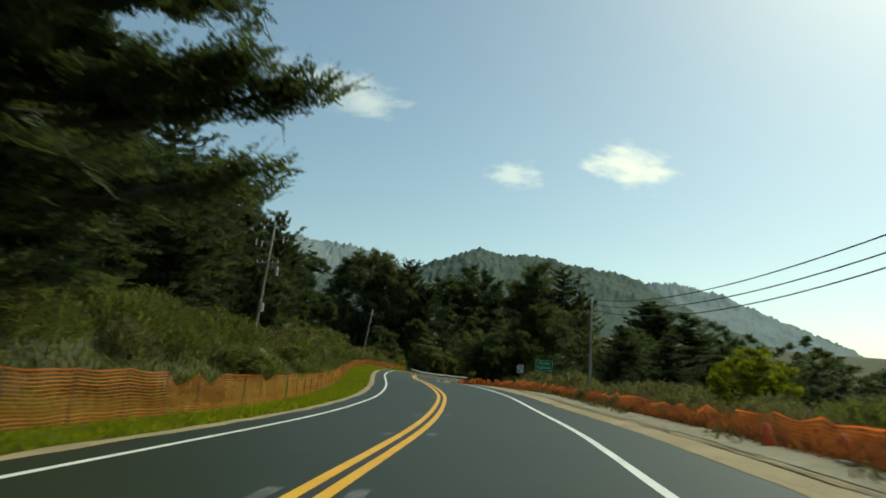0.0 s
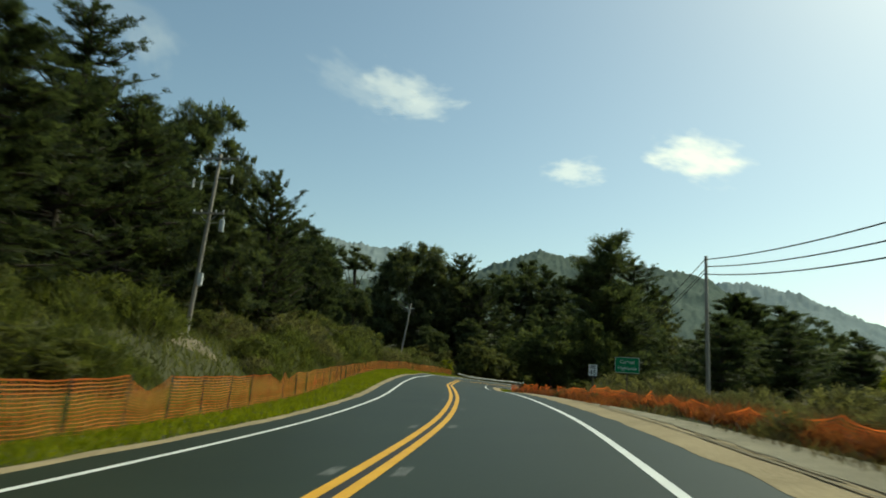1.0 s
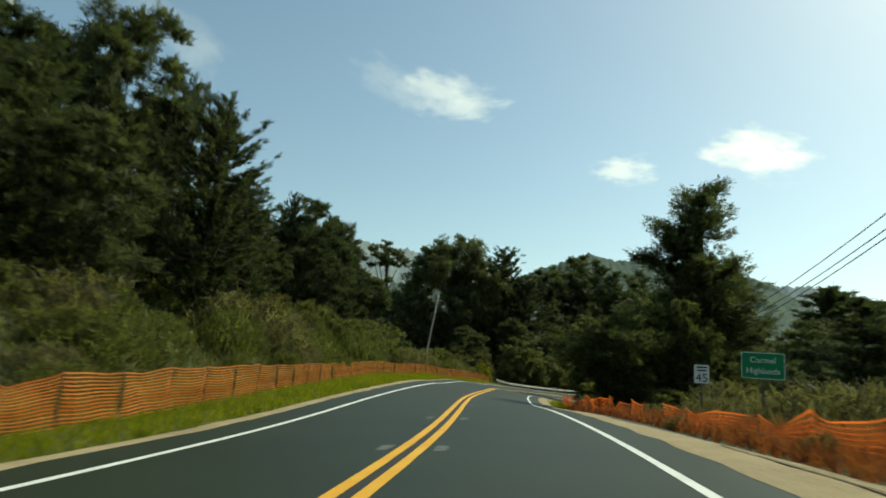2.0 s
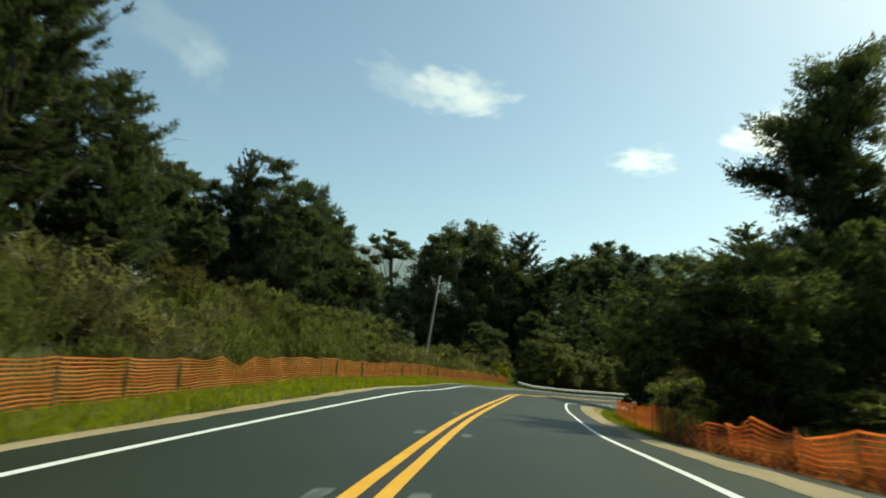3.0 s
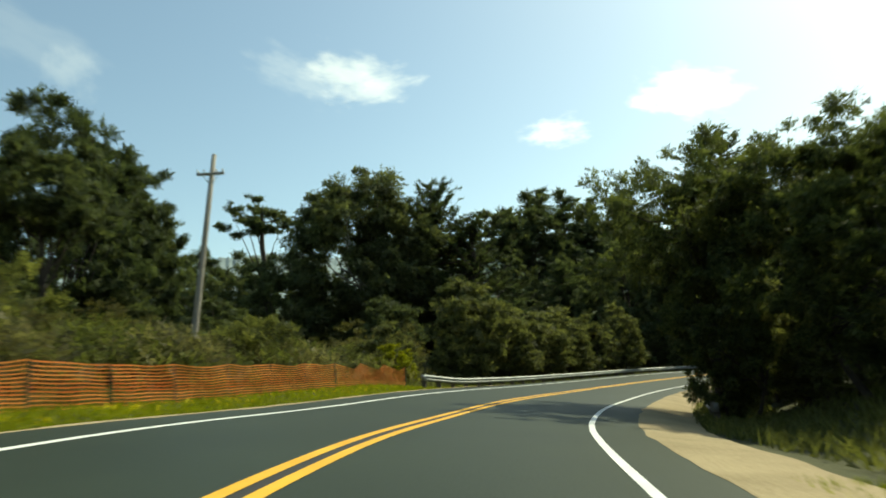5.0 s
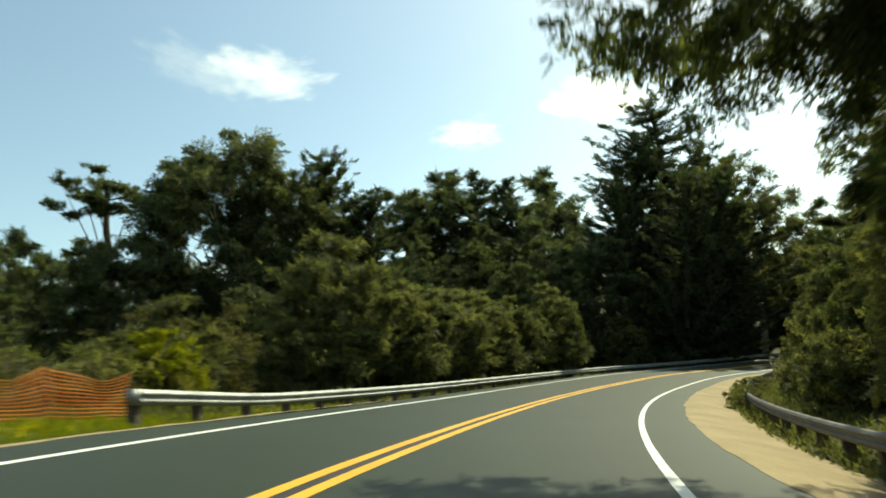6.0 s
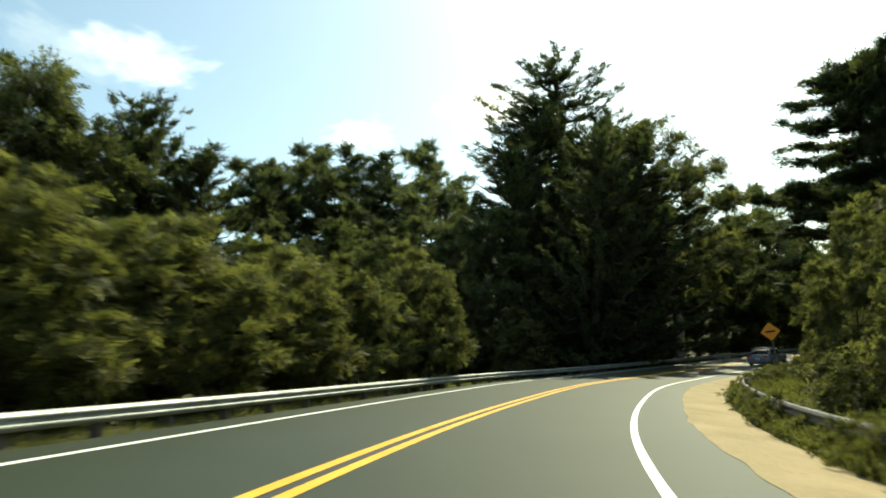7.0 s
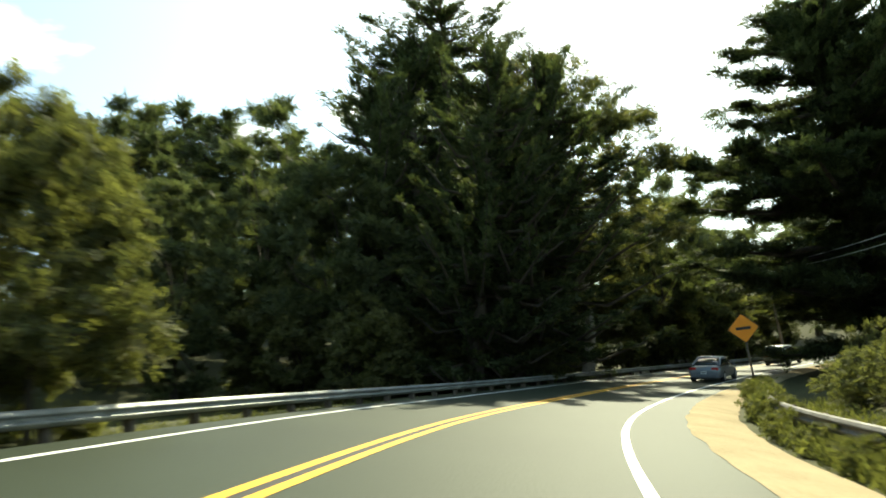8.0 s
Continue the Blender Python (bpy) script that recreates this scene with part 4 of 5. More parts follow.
# ---- fences ----
def net_panel(parent, a, b, ha, hb, sag, rng, flare, mat, ribbon, slack):
    """One stretch of orange netting between two posts: ribbons along and strands up."""
    verts, faces = [], []
    height = (ha + hb) / 2
    n, rows = 9, max(8, int(height / 0.082))
    a, b = np.array(a), np.array(b)
    along = (b - a) / np.linalg.norm(b - a)
    out = np.cross(along, (0, 0, 1))
    ph = rng.uniform(0, 6.28)
    deep = rng.uniform(0.3, 0.7)

    def at(u, v):
        p = a + (b - a) * u
        belly = out * (0.07 * math.sin(u * 5 + ph) * math.sin(math.pi * v) + flare * math.sin(math.pi * u) * v)
        return p + belly + np.array([0, 0, (ha + (hb - ha) * u) * v - sag * min(u / deep, (1 - u) / (1 - deep)) ** 0.8 * v**1.7 + 0.012 * math.sin(u * 9 + ph + v * 4)])

    for k in range(rows):
        v = k / (rows - 1) * 0.97 + 0.01
        t = ribbon * (1.0 if v > 0.72 or v < 0.25 else slack) / height if k < rows - 1 else 0.040 / height
        o = len(verts)
        for i in range(n + 1):
            verts.extend((at(i / n, v), at(i / n, v + t)))
        faces.extend((o + 2 * i, o + 2 * i + 2, o + 2 * i + 3, o + 2 * i + 1) for i in range(n))
    m = 22
    for k in range(m):
        u = (k + 0.5) / m
        w = 0.008 / np.linalg.norm(b - a)
        o = len(verts)
        for j in range(5):
            verts.extend((at(u - w, j / 4), at(u + w, j / 4)))
        faces.extend((o + 2 * j, o + 2 * j + 1, o + 2 * j + 3, o + 2 * j + 2) for j in range(4))
    mesh_object("netting", verts, faces, mat, parent)


def net_fence(label, y0, y1, lat, heights, spacing, seed, sag=0.05, droopy=0, mat=None, thick=0.019, uneven=0.04, ribbon=0.024, slack=0.62, loose=0.1, gaps=()):
    rng = np.random.default_rng(seed)
    s0, s1 = s_at(y0), s_at(y1)
    n = int(abs(s1 - s0) / spacing)
    root = new("safety_fence")
    pts, tall = [], []
    for k in range(n + 1):
        s = s0 + (s1 - s0) * k / n
        q = on_road(s, lat(s))
        q[2] = ground_z(q[0], q[1])
        pts.append(q)
        tall.append(float(np.interp(q[1], heights[0], heights[1])) * rng.uniform(1 - uneven, 1 + uneven))
    for k, q in enumerate(pts):
        tilt = rng.normal(size=2) * 0.035
        h = tall[k] * rng.uniform(1.02, 1.12)
        bm = bmesh.new()
        bmesh.ops.create_cone(bm, cap_ends=True, segments=7, radius1=thick, radius2=thick * 0.8, depth=h, matrix=Matrix.Translation((0, 0, h / 2 - 0.05)))
        po = part("post", bm, TIMBER, root)
        po.matrix_basis = Matrix.Translation(q) @ Euler((tilt[0], tilt[1], 0)).to_matrix().to_4x4()
    for k in range(n):
        end = k >= n - droopy
        if k in gaps:
            continue
        drop = rng.uniform(0.2, 0.34) * tall[k] if rng.random() < loose else 0.0
        net_panel(root, pts[k], pts[k + 1], tall[k], tall[k + 1], sag * rng.uniform(0.4, 2.0) + drop + (0.22 if end else 0), rng, 0.1 if end else rng.normal() * uneven, mat or ORANGE, ribbon * float(np.interp(pts[k][1], [20, 55], [1.0, 1.15])), float(np.interp(pts[k][1], [18, 50], [slack, 1.1])))
    return tagged(root, label, "fence")


net_fence("long orange plastic mesh safety fence on thin posts", -9, 133.0, lambda s: -7.95, ((0, 30, 60, 75, 95, 110), (1.36, 1.34, 1.15, 0.98, 0.98, 1.08)), 2.35, 31, droopy=3, ribbon=0.026, loose=0.16)
net_fence("low orange plastic mesh fence standing in brown brush", 3, 80, lambda s: float(np.interp(s, [s_at(3), s_at(30), s_at(46), s_at(58), s_at(72), s_at(80)], [7.7, 7.45, 7.0, 6.1, 5.9, 6.3])), ((0, 40, 55, 80), (0.50, 0.55, 0.66, 0.72)), 1.9, 32, sag=0.10, mat=RED_NET, thick=0.010, uneven=0.18, ribbon=0.015, slack=0.9, loose=0.18, gaps=(29,))
net_fence("short orange plastic mesh fence on the grassy roadside", 82, 103, lambda s: float(np.interp(s, [s_at(82), s_at(103)], [6.6, 6.9])), ((80, 105), (1.05, 1.05)), 2.4, 33, sag=0.08, mat=RED_NET, thick=0.02, ribbon=0.034)


# ---- guard rails ----
def guard_rail(label, lat, s0, s1, lap=3.81, steel=STEEL):
    root = new("guard_rail")
    prof = [(0.0, 0.155), (0.035, 0.135), (0.07, 0.085), (0.07, 0.06), (0.012, 0.02), (0.012, -0.02), (0.07, -0.06), (0.07, -0.085), (0.035, -0.135), (0.0, -0.155)]
    side = 1 if lat < 0 else -1
    up = 0.55
    k = 0
    s = s0
    while s < s1 - 0.5:
        e = min(s + lap, s1)
        verts, faces = [], []
        m = 5
        for i in range(m + 1):
            u = s + (e + 0.06 - s) * i / m
            for d, h in prof + [(d - 0.012, h) for d, h in reversed(prof)]:
                p = on_road(u, lat + side * (d + 0.004 * (k % 2)))
                verts.append((p[0], p[1], p[2] + up + h))
        w = len(prof) * 2
        for i in range(m):
            for j in range(w):
                j2 = (j + 1) % w
                faces.append((i * w + j, i * w + j2, (i + 1) * w + j2, (i + 1) * w + j))
        faces += [tuple(range(w)), tuple(m * w + j for j in reversed(range(w)))]
        mesh_object("rail_beam", verts, faces, steel, root)
        for o in (0.0, lap / 2):
            if s + o < e:
                q = on_road(s + o, lat - side * 0.14)
                t = on_road(s + o + 0.1, lat - side * 0.14)
                turn = math.degrees(math.atan2(t[1] - q[1], t[0] - q[0]))
                bm = box_bm(0, 0, 0.24, 0.15, 0.2, 0.95, 0.012)
                po = part("post", bm, TIMBER, root)
                po.matrix_basis = pose(q[0], q[1], q[2] - 0.05, 0, 0, turn)
        s = e
        k += 1
    # rounded end piece
    for s in (s0, s1):
        verts, faces = [], []
        for i in range(9):
            w = math.pi * i / 8
            dd, ds = side * (-0.11 + 0.13 * math.cos(w)), (-1 if s == s0 else 1) * 0.16 * math.sin(w)
            for h in (-0.155, 0.155):
                p = on_road(s + ds, lat + dd)
                verts.append((p[0], p[1], p[2] + up + h))
        faces = [(2 * i, 2 * i + 2, 2 * i + 3, 2 * i + 1) for i in range(8)]
        ob = mesh_object("end_piece", verts, faces, steel, root, True)
        md = ob.modifiers.new("thick", "SOLIDIFY")
        md.thickness = 0.01
    return tagged(root, label, "guard rail")


guard_rail("long galvanised steel guard rail on timber posts round the bend", -5.6, s_at(130.6), s_at(206))
guard_rail("weathered steel guard rail half hidden by shrubs", 7.15, s_at(124.5), s_at(180), steel=WEATHERED)


# ---- grass, brush and flowers beside the road ----
def tufts(name, label, y0, y1, lat0, lat1, count, size, width, mat, seed, up=1.0, spread=0.5, patch=0.0):
    rng = np.random.default_rng(seed)
    ys, lats = rng.uniform(y0, y1, count), rng.uniform(lat0, lat1, count)
    s = np.interp(ys, CL[:, 1], SS)
    x = np.interp(s, SS, CL[:, 0]) + np.interp(s, SS, RT[:, 0]) * lats
    y = np.interp(s, SS, CL[:, 1]) + np.interp(s, SS, RT[:, 1]) * lats
    if patch:
        keep = np.array([bumpy(a, b, 3.0, seed) > patch for a, b in zip(x, y)])
        x, y = x[keep], y[keep]
    z = ground_heights(x, y)
    h = size * rng.uniform(0.5, 1.3, len(x))
    ax = rng.normal(size=(len(x), 3)) * spread
    ax[:, 2] = up
    c = np.stack([x, y, z + h * 0.42], 1)
    ob = new(name, leaves_mesh(name, c, ax, size, width, rng, mat, 0.0))
    return tagged(ob, label, "grass", kind="stuff")


tufts("verge_grass", "bright green grass on the verge", -4, 141, -7.9, -5.25, 40000, 0.20, 0.040, BLADE, 41)
tufts("verge_grass", "tall mixed weeds behind the fence", 60, 139, -10.2, -8.1, 8000, 0.62, 0.05, WEED, 58, spread=0.35)
tufts("verge_grass", "tall mixed grass behind the fence", -4, 66, -10.2, -8.1, 9000, 0.66, 0.05, STRAW, 42, spread=0.35)
tufts("dry_grass", "dry yellow grass behind the fence", -4, 66, -9.6, -7.9, 4200, 0.5, 0.035, STRAW, 43, spread=0.35)
tufts("dry_brush", "low brown brush behind the sandy shoulder", 2, 92, 7.6, 22, 19000, 0.80, 0.06, DRY, 44, spread=0.6)
tufts("rusty_brush", "reddish dried brush behind the sandy shoulder", 2, 47, 6.95, 12.5, 20000, 0.52, 0.050, RUST, 45, spread=0.6, patch=-0.35)
tufts("rusty_brush", "reddish dried brush round the low fence", 44, 80, 5.7, 9.0, 11000, 0.46, 0.045, RUST, 55, spread=0.6, patch=-0.35)
tufts("rusty_brush", "reddish dried stalks leaning on the low fence", 2, 48, 6.9, 7.9, 9000, 0.50, 0.040, RUST, 56, spread=0.7, patch=-0.25)
tufts("dry_brush", "brown weeds in front of the low fence", 2, 80, 6.2, 7.5, 4200, 0.36, 0.045, DRY, 57, spread=0.6, patch=0.05)
tufts("verge_grass", "sparse green grass by the short fence", 78, 108, 5.4, 8.2, 7000, 0.16, 0.03, BLADE, 46)
tufts("verge_grass", "rough grass under the roadside trees", 84, 126, 6.9, 14, 9000, 0.45, 0.06, WEED, 53)
tufts("verge_grass", "weeds under the guard rail", 132, 176, -7.6, -5.2, 8000, 0.26, 0.05, OLIVE, 47)
tufts("verge_grass", "green grass at the asphalt edge", 92, 134, -5.4, -4.98, 5000, 0.14, 0.03, BLADE, 54)
tufts("verge_grass", "weeds and leaf litter under the shrubs", 118, 180, 6.6, 9.5, 11000, 0.42, 0.08, OLIVE, 48)
tufts("verge_grass", "tall weeds grown over the old guard rail", 147, 182, 6.5, 7.6, 5200, 0.55, 0.09, OLIVE, 52, spread=0.6, patch=-0.15)
tufts("verge_grass", "thin weeds between the gravel and the fence", 0, 80, 6.0, 7.4, 2500, 0.14, 0.03, WEED, 51)
tufts("yellow_flowers", "small yellow wildflowers on the verge", 96, 139, -7.7, -5.8, 900, 0.16, 0.12, FLOWER, 49, patch=0.05)
tufts("bank_grass", "rough grass covering the bank", 0, 150, -30, -9, 46000, 0.6, 0.09, WEED, 50, spread=0.5)

# worn patches beside the double yellow line
for k in range(26):
    s = S0 + 58 + 7.3 * k
    if s > s_at(90):
        break
    for lat in (-0.47, 0.47):
        strip("marker_patch", lat - 0.10, lat + 0.10, s, s + 0.85, 0.003, MARK, "", parent=road, step=0.2, rough=0.03, seed=k)


# ---- utility poles and wires ----
CERAMIC = material("white_ceramic", (0.62, 0.62, 0.60), (0.75, 0.75, 0.72), scale=4, rough=0.25)
GREY_CAN = material("grey_enamel", (0.36, 0.38, 0.38), (0.48, 0.50, 0.50), scale=3, rough=0.4)


def utility_pole(label, base, top, arms, cans=(), box_at=None, r=0.15):
    root = new("utility_pole")
    root.location = base
    base, top = np.array(base, float), np.array(top, float)
    ax = top - base
    tubes_object("shaft", [tube([ax * f for f in (-0.03, 0.3, 0.65, 1.0)], [r * 1.1, r, r * 0.85, r * 0.7], 10)], POLE, root)
    for down, half, turn in arms:
        c = ax * (1 - down / np.linalg.norm(ax))
        bm = box_bm(0, 0, 0, half * 2, 0.09, 0.12, 0.01)
        ob = part("crossarm", bm, POLE, root)
        ob.matrix_basis = pose(*(c + np.array([0, -0.16, 0])), 0, 0, turn)
        for u in (-0.92, -0.45, 0.45, 0.92):
            bm = bmesh.new()
            for q, (ra, h) in enumerate(((0.035, 0.05), (0.055, 0.06), (0.04, 0.05))):
                bmesh.ops.create_cone(bm, cap_ends=True, segments=10, radius1=ra, radius2=ra * 0.8, depth=h, matrix=Matrix.Translation((u * half, 0, 0.09 + 0.05 * q)))
            i = part("insulator", bm, CERAMIC, ob)
        for sgn in (-1, 1):
            bm = bmesh.new()
            v, f = tube([(0, 0.02, -0.55), (sgn * half * 0.6, 0.02, -0.04)], [0.018, 0.018], 5)
            tubes_object("brace", [(v, f)], STEEL, ob)
        bm.free()
    for down, dx, dy, h, ra in cans:
        c = ax * (1 - down / np.linalg.norm(ax)) + np.array([dx, dy, 0])
        bm = bmesh.new()
        bmesh.ops.create_cone(bm, cap_ends=True, segments=14, radius1=ra, radius2=ra, depth=h)
        bmesh.ops.create_cone(bm, cap_ends=True, segments=14, radius1=ra * 1.06, radius2=ra * 0.6, depth=h * 0.14, matrix=Matrix.Translation((0, 0, h * 0.55)))
        bmesh.ops.create_cone(bm, cap_ends=True, segments=8, radius1=0.03, radius2=0.02, depth=0.18, matrix=Matrix.Translation((0.05, 0, h * 0.68)))
        ob = part("transformer" if ra > 0.12 else "cutout", bm, GREY_CAN if ra > 0.12 else CERAMIC, root)
        ob.location = c
        v, f = tube([ax * (1 - (down - 0.15) / np.linalg.norm(ax)) - c, (0, 0, h * 0.3)], [0.025, 0.02], 5)
        tubes_object("bracket", [(v, f)], STEEL, ob)
    if box_at:
        f = box_at
        bm = box_bm(0.26, -0.12, 0, 0.26, 0.2, 0.75, 0.03)
        ob = part("meter_box", bm, CERAMIC, root, "white metal box strapped to the shaft")
        ob.location = ax * f
    return tagged(root, label, "utility pole")


# light grey beside CABLE's black: sun on the far wires put into colour
SUNLIT_WIRE = material("sunlit_wire_grey", (0.45, 0.45, 0.43), (0.60, 0.60, 0.57), scale=3, rough=0.6)


def wire(a, b, sag, r=0.016, label="black overhead cable hanging between poles", mat=None):
    a, b = np.array(a, float), np.array(b, float)
    pts = [a + (b - a) * u + np.array([0, 0, -4 * sag * u * (1 - u)]) for u in np.linspace(0, 1, 25)]
    return tagged(tubes_object("overhead_cable", [tube(pts, [r] * 25, 5)], mat or CABLE), label, "cable", "overhead cables")


utility_pole("weathered wooden utility pole with crossarm and transformer on the bank", (-15.5, 54.8, ground_z(-15.5, 54.8) - 0.1), (-14.75, 54.3, 13.2), [(0.35, 1.3, -6), (3.6, 1.0, -6)],
             [(1.6, 0.98, -0.1, 0.42, 0.06), (2.0, -0.78, -0.1, 0.42, 0.06), (1.9, -1.28, -0.1, 0.42, 0.06), (4.3, 0.92, -0.15, 0.66, 0.15)], 0.31, 0.125)
utility_pole("leaning wooden utility pole with a single crossarm", (-14.6, 127.2, ground_z(-14.6, 127.2) - 0.1), (-13.2, 127.2, 13.4), [(1.0, 0.62, 8)], r=0.15)
utility_pole("slim wooden utility pole carrying black cables beside the road", (13.6, 57.5, ground_z(13.6, 57.5) - 0.1), (13.5, 57.5, 9.35), [], r=0.12)
utility_pole("wooden utility pole hidden among roadside trees", (18, 110, ground_z(18, 110) - 0.1), (18, 110, 9.0), [], r=0.12)
utility_pole("wooden utility pole standing beside the road", (16.5, 6.0, ground_z(16.5, 6.0) - 0.1), (16.5, 6.0, 9.4), [], r=0.12)
utility_pole("wooden utility pole behind roadside shrubs", (46, 168, ground_z(46, 168) - 0.1), (46, 168, 7.4), [], r=0.12)
utility_pole("wooden utility pole under tall cypresses", (64, 198, ground_z(64, 198) - 0.1), (64, 198, 9.0), [], r=0.12)
for dx, z0, sg in ((-0.05, 9.15, 2.0), (0.1, 8.75, 2.2), (-0.12, 8.3, 2.4)):
    wire((13.5 + dx, 57.5, z0), (16.5 + dx, 6.0, z0 - 0.1), sg, 0.03)
    wire((13.5 + dx, 57.5, z0), (18 + dx, 110, z0 - 0.4), sg * 0.35, 0.022)
for dx, z0 in ((0, 7.0), (0.2, 6.5)):
    wire((46 + dx, 168, z0 - 0.3), (64 + dx, 198, z0 + 1.2), 0.5, 0.024, "sunlit grey overhead cable under tall cypresses", SUNLIT_WIRE)


# ---- signs ----
def flat_mat(name, c, rough=0.5):
    return material(name, tuple(v * 0.85 for v in c), c, scale=3, rough=rough, fine=10)


GREEN = flat_mat("sign_green", (0.006, 0.20, 0.068))
SIGN_WHITE = flat_mat("sign_white", (0.72, 0.72, 0.70))
SIGN_BLACK = flat_mat("sign_black", (0.02, 0.02, 0.02))
SIGN_ORANGE = flat_mat("sign_orange", (0.75, 0.26, 0.02))


def sheet(name, w, h, corner, thick, mat, parent, at):
    """A flat sign plate with rounded corners, standing in the xz plane, facing -y."""
    pts = []
    for cx, cz, a0 in ((w / 2 - corner, h / 2 - corner, 0), (-w / 2 + corner, h / 2 - corner, 90), (-w / 2 + corner, -h / 2 + corner, 180), (w / 2 - corner, -h / 2 + corner, 270)):
        for k in range(5):
            a = radians(a0 + 22.5 * k)
            pts.append((cx + corner * math.cos(a), cz + corner * math.sin(a)))
    n = len(pts)
    verts = [(x, -thick / 2, z) for x, z in pts] + [(x, thick / 2, z) for x, z in pts]
    faces = [tuple(range(n)), tuple(range(2 * n - 1, n - 1, -1))] + [(i, n + i, n + (i + 1) % n, (i + 1) % n) for i in range(n)]
    ob = mesh_object(name, verts, faces, mat, parent)
    ob.location = at
    return ob


def lettering(text, size, mat, parent, at):
    cu = bpy.data.curves.new("lettering", "FONT")
    cu.body, cu.size, cu.align_x, cu.align_y, cu.extrude = text, size, "CENTER", "CENTER", 0.002
    tmp = new("lettering_source", cu)
    me = bpy.data.meshes.new_from_object(tmp.evaluated_get(bpy.context.evaluated_depsgraph_get()))
    bpy.data.objects.remove(tmp)
    me.materials.clear()
    me.materials.append(mat)
    ob = new("lettering", me)
    ob.parent = parent
    ob.matrix_basis = pose(*at, 90, 0, 0)
    return ob


def sign_post(parent, h, mat=TIMBER, w=0.09):
    bm = box_bm(0, 0.07, h / 2 - 0.1, w, w, h + 0.2, 0.008)
    part("post", bm, mat, parent)


green = new("place_sign")
gz = ground_z(11.75, 71.05)
green.matrix_world = pose(11.75, 71.05, gz, 0, 0, -9)
sign_post(green, 2.6)
pl = sheet("plate", 1.80, 1.18, 0.08, 0.012, SIGN_WHITE, green, (0, 0, 3.38 - gz))
fc = sheet("green_face", 1.74, 1.12, 0.06, 0.006, GREEN, pl, (0, -0.011, 0))
lettering("Carmel", 0.36, SIGN_WHITE, fc, (0, -0.008, 0.24))
lettering("Highlands", 0.36, SIGN_WHITE, fc, (0, -0.008, -0.24))
tagged(green, "green road sign with white place name on one timber post", "sign")

limit = new("speed_sign")
lz = ground_z(9.3, 71.9)
limit.matrix_world = pose(9.3, 71.9, lz, 0, 0, -8)
sign_post(limit, 2.6 - lz)
pl = sheet("plate", 0.66, 0.86, 0.05, 0.01, SIGN_WHITE, limit, (0, 0, 2.85 - lz))
lettering("45", 0.56, SIGN_BLACK, pl, (0, -0.009, -0.19))
for z, w in ((0.31, 0.46), (0.17, 0.40)):
    part("word_bar", box_bm(0, -0.008, z, w, 0.004, 0.07), SIGN_BLACK, pl)
tagged(limit, "white rectangular speed limit sign on a timber post", "sign")

warn = new("warning_sign")
wz = ground_z(37.7, 177.2)
warn.matrix_world = pose(37.7, 177.2, wz, 0, 0, -47)
sign_post(warn, 2.5 - wz)
pl = sheet("plate", 0.94, 0.94, 0.06, 0.01, SIGN_BLACK, warn, (0, 0, 2.15 - wz))
pl.rotation_euler = (0, radians(45), 0)
fc = sheet("orange_face", 0.90, 0.90, 0.05, 0.006, SIGN_ORANGE, pl, (0, -0.01, 0))
bar = part("word_bar", box_bm(0, 0, 0, 0.62, 0.006, 0.13), SIGN_BLACK, fc)
bar.matrix_basis = pose(0, -0.008, 0, 0, -45, 0)
tagged(warn, "orange diamond road-work sign with black legend", "sign")


# ---- cones and debris on the shoulder ----
CONE = material("cone_plastic", (0.55, 0.075, 0.02), (0.75, 0.13, 0.03), scale=4, rough=0.45)
LUMBER = material("pale_lumber", (0.42, 0.36, 0.27), (0.62, 0.56, 0.46), scale=4, rough=0.85, bump=0.3, stretch=(0.3, 4, 4))


def cone(x, y, h, lean):
    root = new("traffic_cone")
    root.matrix_world = pose(x, y, ground_z(x, y) + 0.03, lean, 0, x * 40)
    bm = box_bm(0, 0, 0.02, 0.36, 0.36, 0.04, 0.012)
    part("base", bm, CONE, root)
    v, f = [], []
    prof = [(0.13, 0.04), (0.105, 0.2 * h / 0.7), (0.065, 0.45 * h / 0.7), (0.032, h), (0.022, h)]
    n = 16
    for r, z in prof:
        v += [(r * math.cos(6.2832 * k / n), r * math.sin(6.2832 * k / n), z) for k in range(n)]
    for i in range(len(prof) - 1):
        f += [(i * n + k, i * n + (k + 1) % n, (i + 1) * n + (k + 1) % n, (i + 1) * n + k) for k in range(n)]
    mesh_object("body", v, f, CONE, root, True)
    v = [(r * math.cos(6.2832 * k / n), r * math.sin(6.2832 * k / n), z) for r, z in ((0.086, 0.36 * h), (0.062, 0.58 * h)) for k in range(n)]
    mesh_object("white_band", [(a * 1.12, b * 1.12, c) for a, b, c in v], [(k, (k + 1) % n, n + (k + 1) % n, n + k) for k in range(n)], SIGN_WHITE, root, True)
    return tagged(root, "orange plastic traffic cone at the edge of the sand", "traffic cone", "traffic cones")


for x, y, h, ln in ((6.25, 12.3, 0.46, 4), (6.6, 11.2, 0.44, -76), (6.35, 10.1, 0.46, 10), (7.0, 9.3, 0.42, 70)):
    cone(x, y, h, ln)
